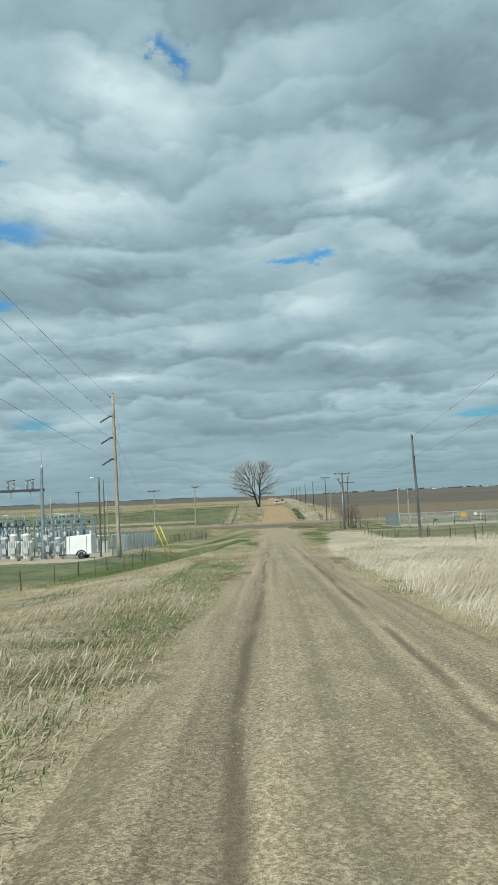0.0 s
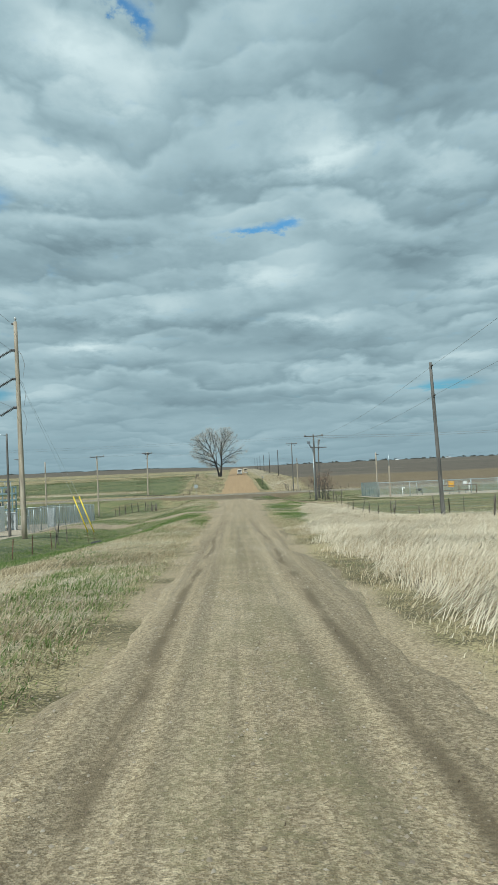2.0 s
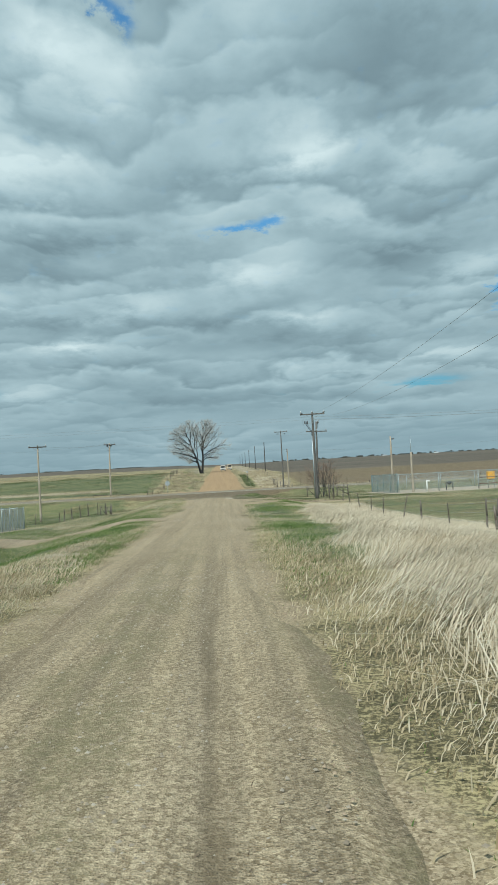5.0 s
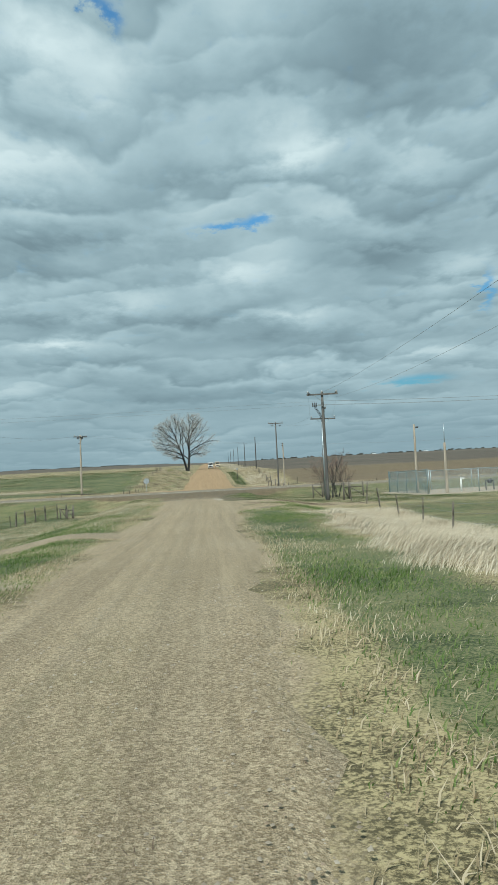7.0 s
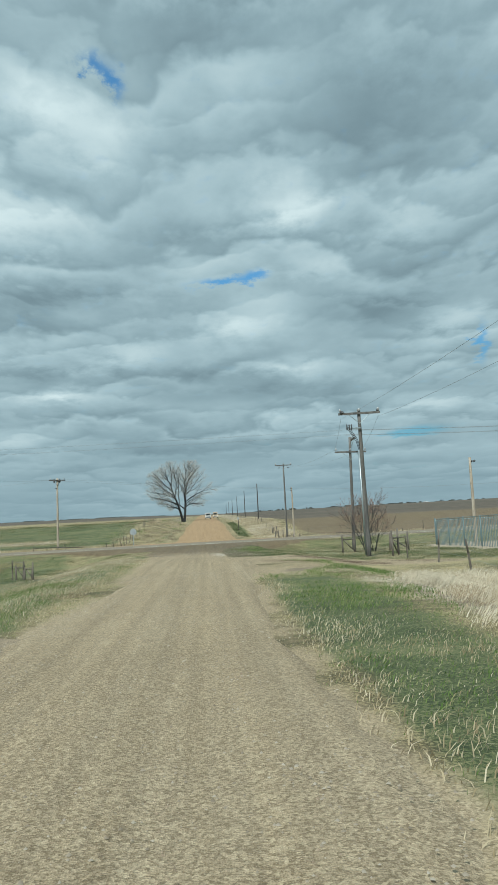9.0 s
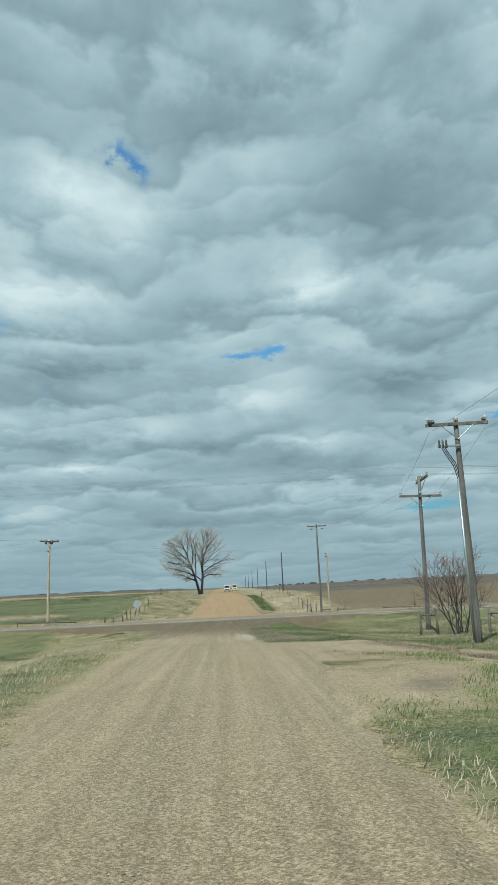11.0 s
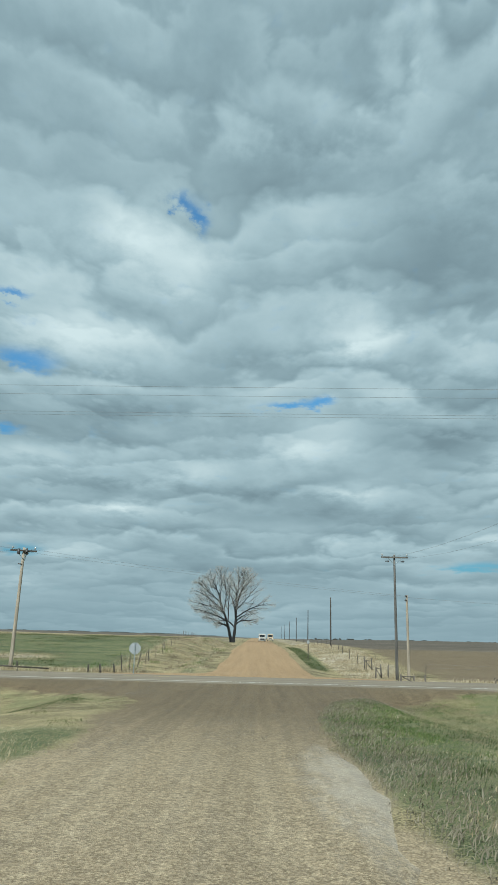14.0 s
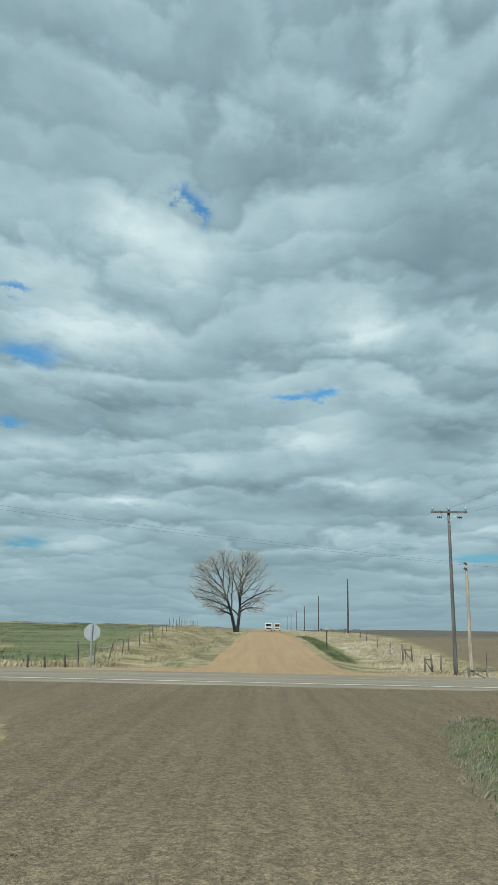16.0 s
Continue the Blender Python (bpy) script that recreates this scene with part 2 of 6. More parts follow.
GREEN = blades("spring_grass", ((0.0, (0.07, 0.125, 0.03)), (0.35, (0.13, 0.215, 0.055)), (0.6, (0.21, 0.29, 0.09)), (0.85, (0.38, 0.39, 0.19))))
GREEN_DULL = blades("dull_green_grass", ((0.0, (0.05, 0.075, 0.028)), (0.35, (0.10, 0.138, 0.052)), (0.6, (0.165, 0.19, 0.085)), (0.85, (0.34, 0.32, 0.19))))
GREY_WEED = blades("grey_weeds", ((0.0, (0.17, 0.145, 0.10)), (0.5, (0.32, 0.28, 0.205)), (1.0, (0.48, 0.43, 0.33))))
WEED = blades("dead_weeds", ((0.0, (0.12, 0.085, 0.06)), (0.5, (0.25, 0.19, 0.14)), (1.0, (0.40, 0.33, 0.25))))
FAR_WOOD = blades("far_trees", trans=0.0, stops=((0.0, (0.045, 0.05, 0.045)), (0.5, (0.075, 0.08, 0.07)), (1.0, (0.13, 0.125, 0.10))))


def mesh_fabric():
    """Woven wire seen from far off: half of it is air."""
    m, n, b = material("woven_wire", 0.5, 0.5)
    b.inputs["Base Color"].default_value = (0.34, 0.39, 0.41, 1)
    x, y, z = n.split(place(n))
    a = n.math("PINGPONG", n.math("ADD", n.math("ADD", x, y), z), 0.03)
    c = n.math("PINGPONG", n.math("SUBTRACT", n.math("ADD", x, y), z), 0.03)
    near = n.math("MINIMUM", a, c)
    n.link(n.step(near, 0.0015, 0.0035, 1.0, 0.0), b.inputs["Alpha"])
    return m


WOVEN = mesh_fabric()
SLATTED = worn("grey_fence_slats", (0.12, 0.15, 0.16), (0.22, 0.25, 0.26), 2.0, 0.6, stretch=(6, 6, 0.3), relief=0.0)


def gravel(n, at, dark, mid, light, junction=True):
    """Colour and height of packed gravel, and a slow drift of tone."""
    stones = n.add("ShaderNodeTexVoronoi")
    n.link(at, stones.inputs["Vector"])
    stones.inputs["Scale"].default_value = 75.0
    grain = n.noise(at, 60.0, 4.0, 0.7)
    drift = n.noise(n.vmath("MULTIPLY", at, (2.6, 0.10, 1.0)), 0.9, 5.0, 0.65)
    big = n.noise(at, 0.16, 3.0)
    v = n.math("ADD", n.math("MULTIPLY", drift, 0.6), n.math("MULTIPLY", big, 0.4))
    dark, mid, light = (tuple(c * 0.8 for c in tone) for tone in (dark, mid, light))
    col = n.ramp(v, ((0.33, dark), (0.5, mid), (0.66, light)))
    speck = n.step(n.split(stones.outputs["Color"])[0], 0.1, 0.95)
    lumps = n.add("ShaderNodeTexVoronoi")
    n.link(at, lumps.inputs["Vector"])
    lumps.inputs["Scale"].default_value = 40.0
    lump = n.math("MULTIPLY_ADD", n.split(lumps.outputs["Color"])[1], 0.5, n.math("MULTIPLY", n.noise(at, 11.0, 5.0, 0.85), 0.5))
    col = n.mix(n.step(lump, 0.38, 0.60, 0.62, 0.0), col, tuple(c * 0.6 for c in dark))
    col = n.mix(n.step(lump, 0.52, 0.72, 0.0, 0.55), col, tuple(min(0.8, c * 1.25) for c in light))
    col = n.mix(0.42, col, n.mix(speck, dark, tuple(min(0.8, c * 1.25) for c in light)))
    col = n.mix(n.math("MULTIPLY", n.step(grain, 0.52, 0.68), 0.35), col, dark)
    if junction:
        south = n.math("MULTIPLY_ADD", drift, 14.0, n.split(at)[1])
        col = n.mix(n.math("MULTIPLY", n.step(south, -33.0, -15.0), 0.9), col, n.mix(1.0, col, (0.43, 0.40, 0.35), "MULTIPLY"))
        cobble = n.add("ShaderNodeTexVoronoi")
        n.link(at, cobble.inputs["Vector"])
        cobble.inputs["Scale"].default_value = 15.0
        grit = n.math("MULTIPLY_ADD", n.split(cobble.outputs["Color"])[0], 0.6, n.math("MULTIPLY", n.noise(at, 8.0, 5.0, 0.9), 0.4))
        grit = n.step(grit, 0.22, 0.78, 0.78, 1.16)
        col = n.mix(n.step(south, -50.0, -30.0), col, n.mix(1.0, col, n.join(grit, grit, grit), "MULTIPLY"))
    return col, n.math("ADD", n.math("MULTIPLY", stones.outputs["Distance"], 0.6), grain), drift


def dirt_material(name, dark, mid, light, tracks=0.0, verge=(0.22, 0.19, 0.10)):
    """Packed gravel with stones, wheel tracks and a weedy crown."""
    m, n, b = material(name, 0.95)
    at = place(n)
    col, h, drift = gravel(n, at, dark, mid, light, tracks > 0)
    x, y, z = n.split(at)
    if not tracks:
        lane = n.step(n.noise(n.vmath("MULTIPLY", at, (1.6, 0.025, 0)), 1.0, 4.0, 0.65), 0.32, 0.68, 0.88, 1.06)
        col = n.mix(1.0, col, n.join(lane, lane, lane), "MULTIPLY")
    if tracks:
        wob = n.math("MULTIPLY_ADD", n.noise(n.vmath("MULTIPLY", at, (0.3, 0.12, 0)), 1.0, 2.0), 0.5, -0.25)
        mid_line = n.math("ABSOLUTE", n.math("ADD", n.math("ADD", x, 0.35), wob))
        fade = n.step(y, -114.0, -84.0, 1.0, 0.0)
        lanes = n.noise(n.vmath("MULTIPLY", at, (3.2, 0.035, 0)), 1.0, 4.0, 0.6)
        lane = n.step(lanes, 0.32, 0.68, 0.70, 1.18)
        col = n.mix(n.step(y, -114.0, -94.0, 1.0, 0.4), col, n.mix(1.0, col, n.join(lane, lane, lane), "MULTIPLY"))
        weedy = n.step(n.noise(n.vmath("MULTIPLY", at, (1.0, 0.45, 1.0)), 2.2, 6.0, 0.7), 0.42, 0.60)
        weedy = n.math("MULTIPLY", weedy, n.step(n.noise(at, 17.0, 4.0, 0.75), 0.40, 0.60, 0.25, 1.0))
        crown = n.math("MULTIPLY", n.step(mid_line, 0.30, 0.80, 1.0, 0.0), weedy)
        rim = n.math("MULTIPLY", n.step(mid_line, 1.35, 1.8), weedy)
        col = n.mix(n.math("MULTIPLY", n.math("MULTIPLY", n.math("MAXIMUM", crown, rim), fade), tracks), col, verge)
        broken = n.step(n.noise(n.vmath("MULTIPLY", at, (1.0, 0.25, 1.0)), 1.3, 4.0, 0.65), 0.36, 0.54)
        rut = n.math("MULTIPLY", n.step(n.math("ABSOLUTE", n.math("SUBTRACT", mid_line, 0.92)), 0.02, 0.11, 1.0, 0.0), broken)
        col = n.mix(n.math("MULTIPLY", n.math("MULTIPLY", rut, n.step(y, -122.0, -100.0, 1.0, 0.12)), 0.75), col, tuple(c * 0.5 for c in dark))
    if tracks:
        salt = n.math("ADD", n.math("POWER", n.math("DIVIDE", n.math("SUBTRACT", x, 2.0), 0.8), 2.0), n.math("POWER", n.math("DIVIDE", n.math("ADD", y, 38.5), 4.2), 2.0))
        salt = n.step(n.math("MULTIPLY_ADD", n.noise(n.vmath("MULTIPLY", at, (2.2, 0.5, 1.0)), 1.6, 6.0, 0.75), 4.5, n.math("SUBTRACT", salt, 2.0)), 0.0, 2.6, 0.38, 0.0)
        col = n.mix(salt, col, (0.52, 0.49, 0.44))
    n.link(col, b.inputs["Base Color"])
    bump(n, b, h, 0.8, 0.015)
    return m


TEAL_SLATS = worn("teal_fence_slats", (0.085, 0.135, 0.145), (0.17, 0.23, 0.24), 2.0, 0.6, stretch=(6, 6, 0.3), relief=0.0)
TRACK_TONES = ((0.215, 0.158, 0.086), (0.375, 0.292, 0.175), (0.54, 0.445, 0.30))
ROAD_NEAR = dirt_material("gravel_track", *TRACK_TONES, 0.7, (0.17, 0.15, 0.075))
ROAD_HILL = dirt_material("brown_gravel", (0.30, 0.185, 0.088), (0.42, 0.275, 0.14), (0.50, 0.355, 0.20), 0.0)
DRIVE = dirt_material("brown_driveway", (0.20, 0.152, 0.092), (0.34, 0.27, 0.175), (0.47, 0.385, 0.265), 0.0)


def asphalt():
    m, n, b = material("old_asphalt", 0.95)
    b.inputs["Specular IOR Level"].default_value = 0.15
    at = place(n)
    v = n.math("ADD", n.math("MULTIPLY", n.noise(n.vmath("MULTIPLY", at, (0.15, 1.2, 1)), 1.0, 4.0), 0.6), n.math("MULTIPLY", n.noise(at, 40.0, 3.0, 0.7), 0.4))
    n.link(n.ramp(v, ((0.35, (0.15, 0.13, 0.10)), (0.52, (0.225, 0.195, 0.15)), (0.68, (0.31, 0.27, 0.21)))), b.inputs["Base Color"])
    bump(n, b, n.noise(at, 60.0, 3.0, 0.7), 0.5, 0.01)
    return m


ASPHALT = asphalt()
LINE_PAINT = worn("worn_white_line", (0.55, 0.54, 0.51), (0.84, 0.83, 0.79), 1.6, 0.7, relief=0.0)
YELLOW_LINE = worn("worn_yellow_line", (0.30, 0.25, 0.13), (0.55, 0.42, 0.10), 1.6, 0.7, relief=0.0)


def land_material():
    """Grass and fields; the attribute 'cover' says how green (r), how bare (g), how ploughed (b) and how straw-pale (a) each spot is."""
    m, n, b = material("land", 0.95)
    at = place(n)
    att = n.add("ShaderNodeAttribute")
    att.attribute_name = "cover"
    r, g, bl = n.split(att.outputs["Vector"])
    pale = att.outputs["Alpha"]
    fine = n.noise(at, 7.0, 6.0, 0.7)
    mid = n.noise(at, 0.6, 5.0, 0.6)
    big = n.noise(at, 0.06, 4.0, 0.6)
    rows = n.noise(n.vmath("MULTIPLY", at, (0.012, 0.22, 0.1)), 1.0, 5.0, 0.6)
    tuft = n.noise(at, 28.0, 4.0, 0.75)
    patchy = n.noise(n.vmath("MULTIPLY", at, (0.5, 1.0, 1.0)), 0.22, 5.0, 0.7)
    mott = n.math("ADD", n.math("MULTIPLY", fine, 0.35), n.math("MULTIPLY", mid, 0.30))
    mott = n.math("ADD", n.math("MULTIPLY_ADD", tuft, 0.35, mott), n.math("MULTIPLY_ADD", patchy, 0.7, -0.35))
    mott = n.math("ADD", mott, n.step(tuft, 0.42, 0.58, -0.07, 0.07))
    mott = n.math("MULTIPLY_ADD", n.noise(n.vmath("MULTIPLY", at, (0.22, 0.8, 1.0)), 1.0, 6.0, 0.75), 0.5, n.math("SUBTRACT", mott, 0.25))
    tan = n.ramp(mott, ground_tones(((0.37, (0.10, 0.084, 0.036)), (0.49, (0.29, 0.238, 0.12)), (0.62, (0.54, 0.455, 0.245)))))
    green = n.ramp(mott, ground_tones(((0.37, (0.045, 0.066, 0.022)), (0.49, (0.115, 0.15, 0.05)), (0.62, (0.25, 0.24, 0.115)))))
    soil = n.ramp(n.math("ADD", n.math("MULTIPLY", rows, 0.7), n.math("MULTIPLY", fine, 0.3)), ground_tones(((0.32, (0.06, 0.049, 0.036)), (0.5, (0.12, 0.098, 0.071)), (0.66, (0.24, 0.198, 0.145)))))
    # low end darkened to paint in the shade between the pale stems
    straw = n.ramp(mott, ground_tones(((0.37, (0.17, 0.125, 0.075)), (0.50, (0.42, 0.35, 0.235)), (0.63, (0.64, 0.57, 0.44)))))
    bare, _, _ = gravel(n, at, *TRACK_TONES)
    edge = n.math("MULTIPLY_ADD", n.math("ADD", n.math("MULTIPLY", mid, 0.5), n.math("ADD", n.math("MULTIPLY", big, 0.3), n.math("ADD", n.math("MULTIPLY", rows, 0.3), n.math("MULTIPLY_ADD", patchy, 0.5, -0.25)))), 1.7, -0.94)
    col = n.mix(n.step(n.math("ADD", pale, edge), 0.35, 0.65), tan, straw)
    col = n.mix(n.step(n.math("ADD", r, edge), 0.32, 0.72), col, green)
    col = n.mix(n.step(n.math("ADD", g, edge), 0.35, 0.65), col, bare)
    col = n.mix(n.step(n.math("ADD", bl, n.math("MULTIPLY", edge, 0.6)), 0.4, 0.6), col, soil)
    n.link(col, b.inputs["Base Color"])
    bump(n, b, mott, 0.4, 0.05)
    return m


LAND = land_material()

# ---- shape of the land ----
ROAD_Y = (-320, -160, -147, -130, -107, -95, -78, -66, -50, -33, -12, -6, 4, 8, 14, 30, 46, 60, 76, 88, 104, 140, 240, 500, 1300, 4500)
ROAD_Z = (6.4, 2.5, 1.95, 1.25, 0.4, 0.05, -0.6, -0.75, -1.0, -1.5, -1.85, -1.88, -1.88, -1.98, -2.05, -1.75, -1.35, -0.95, -0.65, -0.55, -0.6, -0.2, 0.5, 1.5, 3.2, 3.2)


def smooth(a, b, v):
    s = np.clip((np.asarray(v, float) - a) / (b - a), 0, 1)
    return s * s * (3 - 2 * s)


def ground_z(x, y):
    """Height of the land: the road's long profile, ditches, the hollow before the highway and the banks on the hill."""
    x, y = np.asarray(x, float), np.asarray(y, float)
    z = np.interp(y, ROAD_Y, ROAD_Z)
    near = 1 - smooth(-16, -7, y)
    left, right = smooth(4.5, 12, -x), smooth(5, 9, x)
    z = z - near * left * (0.9 + 0.7 * smooth(-75, -40, y)) - near * smooth(15, 21, -x) * 0.35 * smooth(-110, -90, y)
    z = z - 0.4 * near * right * smooth(-75, -55, y)
    z = z - 0.7 * smooth(5.5, 9.5, x) * smooth(-110, -98, y) * (1 - smooth(-70, -56, y)) * (1 - smooth(40, 80, x))
    # ditch beside the driveway, the lip of the hollow, the corner by the junction, the dark ridge far off
    z = z - 0.75 * smooth(4.0, 8.0, -x) * (1 - smooth(10.5, 15, -x)) * smooth(-118, -98, y) * (1 - smooth(-72, -55, y)) * (1 - 0.65 * np.exp(-((y + 72) / 4.0) ** 2))
    z = z + 0.4 * smooth(5.5, 8, -x) * (1 - smooth(14, 18, -x)) * smooth(-45, -32, y) * (1 - smooth(-14, -9, y))
    z = z - 0.55 * smooth(4.8, 7.8, x) * (1 - smooth(13, 22, x)) * smooth(-30, -20, y) * (1 - smooth(-12, -7, y))
    z = z + 2.6 * smooth(650, 1150, y) * smooth(-40, 160, -x)
    shoulder = smooth(4.5, 9, y)
    bank = smooth(20, 66, y) * (1 - smooth(120, 220, y))
    z = z - shoulder * 0.35 * smooth(4, 9, x) * (1 - smooth(20, 60, y))
    z = z + shoulder * (-0.2 * np.exp(-((np.abs(x) - 7) / 2.0) ** 2) + bank * (1.0 * smooth(5, 11, -x) + 0.5 * smooth(6, 14, x)))
    z = z + 1.1 * np.exp(-((y - 350) / 140) ** 2) * smooth(20, 80, x)
    z = z + shoulder * smooth(20, 300, np.abs(x)) * 0.8
    return z + 2.0 * smooth(60, 600, np.abs(x)) * (1 - shoulder)


def lush(x, y):
    """1 on the green floor of the ditch left of the track."""
    rim = np.interp(y, (-128, -116, -106, -100, -92, -84, -60), (7.0, 5.6, 4.6, 4.3, 3.6, 2.8, 3.4))
    return smooth(-0.4, 0.6, -x - rim) * smooth(-128, -118, y) * (1 - smooth(-34, -26, y))


# ---- building helpers ----


def part(name, bm, mat, parent=None, label="", smooth_faces=False):
    """Links a bmesh as one mesh object under a thing or a part."""
    me = bpy.data.meshes.new(name)
    bm.to_mesh(me)
    bm.free()
    if smooth_faces:
        me.polygons.foreach_set("use_smooth", [True] * len(me.polygons))
    for mm in mat if isinstance(mat, (list, tuple)) else (mat,):
        me.materials.append(mm)
    ob = new(name, me)
    if parent is not None:
        ob.parent = parent
    if label:
        tagged(ob, label)
    return ob


def thing(name, x, y, z, label, category, group="", kind="", turn=0.0, lean=(0.0, 0.0)):
    ob = new(name)
    ob.empty_display_size = 0.2
    ob.matrix_basis = pose(x, y, z, lean[0], lean[1], turn)
    return tagged(ob, label, category, group, kind)


def tube(bm, a, b, r0, r1=None, seg=10, caps=True):
    """A round bar from a to b that may taper."""
    a, b = Vector(a), Vector(b)
    r1 = r0 if r1 is None else r1
    q = (b - a).to_track_quat("Z", "Y")
    rings = []
    for c, r in ((a, r0), (b, r1)):
        rings.append([bm.verts.new(c + q @ Vector((r * math.cos(k * math.tau / seg), r * math.sin(k * math.tau / seg), 0))) for k in range(seg)])
    for k in range(seg):
        f = bm.faces.new((rings[0][k], rings[0][(k + 1) % seg], rings[1][(k + 1) % seg], rings[1][k]))
        f.smooth = seg > 6
    if caps:
        bm.faces.new(rings[0][::-1])
        bm.faces.new(rings[1])


def lathe(bm, base, profile, seg=12, axis=(0, 0, 1)):
    """A turned shape: profile rows of (radius, height) along the axis from base."""
    q = Vector(axis).to_track_quat("Z", "Y")
    rings = [[bm.verts.new(Vector(base) + q @ Vector((r * math.cos(k * math.tau / seg), r * math.sin(k * math.tau / seg), h))) for k in range(seg)] for r, h in profile]
    for ra, rb in zip(rings, rings[1:]):
        for k in range(seg):
            f = bm.faces.new((ra[k], ra[(k + 1) % seg], rb[(k + 1) % seg], rb[k]))
            f.smooth = True
    bm.faces.new(rings[0][::-1])
    bm.faces.new(rings[-1])


def box(bm, c, size, turn=None, bevel=0.0):
    g = bmesh.ops.create_cube(bm, size=1.0)
    m = Matrix.Translation(c) @ (turn or Matrix()) @ Matrix.Diagonal((*size, 1))
    bmesh.ops.transform(bm, matrix=m, verts=g["verts"])
    if bevel:
        edges = list({e for v in g["verts"] for e in v.link_edges})
        bmesh.ops.bevel(bm, geom=edges, offset=bevel, segments=2, affect="EDGES", profile=0.6)


def rod(name, a, b, r0, mat, parent, r1=None, seg=8, label=""):
    bm = bmesh.new()
    tube(bm, a, b, r0, r1, seg)
    return part(name, bm, mat, parent, label)


def block(name, c, size, mat, parent, bevel=0.01, turn=None, label=""):
    bm = bmesh.new()
    box(bm, c, size, turn, bevel)
    return part(name, bm, mat, parent, label)


def lattice_mesh(name, verts, faces, mat, smooth_faces=False):
    me = bpy.data.meshes.new(name)
    me.from_pydata(verts, [], faces)
    me.materials.append(mat)
    if smooth_faces:
        me.polygons.foreach_set("use_smooth", [True] * len(me.polygons))
    return me


def gz(x, y):
    return float(ground_z(x, y))

# ---- the land ----
def spread(core, step, far, growth):
    """Grid lines: even up to core, then ever wider to far."""
    v, s = list(np.arange(0, core + 1e-6, step)), step
    while v[-1] < far:
        s *= growth
        v.append(v[-1] + s)
    return np.array(v)


xs = spread(26, 0.65, 4200, 1.13)
xs = np.concatenate([-xs[:0:-1], xs])
ys = np.concatenate([-175 - spread(0, 2, 3800, 1.3)[:0:-1], np.arange(-175, 125, 0.9), 125 + spread(30, 2, 4300, 1.09)])
GX, GY = np.meshgrid(xs, ys)
rough_land = np.random.RandomState(4).normal(0, 0.018, GX.shape) * smooth(2.2, 5, np.abs(GX + 0.3)) * (1 - smooth(60, 140, np.abs(GX)))
GZ = ground_z(GX, GY) + rough_land


NEAR_L = ((-420, -2.6), (-150, -2.4), (-136, -2.0), (-112, -1.9), (-96, -2.1), (-84, -2.5), (-76, -2.7), (-70, -2.3), (-55, -2.3), (-43, -2.8), (-30, -3.7), (-20, -4.2), (-16, -5.6), (-13, -7.6), (-10.5, -10), (-8.5, -15), (-4.0, -24))
NEAR_R = ((-420, 1.6), (-150, 1.6), (-128, 1.5), (-110, 1.4), (-97, 1.5), (-85, 2.0), (-64, 2.3), (-57, 3.0), (-50, 3.2), (-45, 2.2), (-38, 2.0), (-30, 1.9), (-24, 2.3), (-18, 3.3), (-14.5, 4.7), (-12, 6.3), (-8, 11), (-4.0, 17))
HILL_L = ((3.2, -13), (6, -7.5), (10, -4.6), (16, -3.6), (90, -3.2), (900, -3.2))
HILL_R = ((3.2, 12), (6, 8), (10, 6.0), (16, 5.3), (90, 5.2), (900, 5.2))


def turnout(x, y):
    """1 on the bare turnout right of the track, short of the highway."""
    return smooth(-57, -53.5, y) * (1 - smooth(-46.5, -43.5, y + 0.8 * np.maximum(x - 3, 0))) * (1 - smooth(9, 20, x))


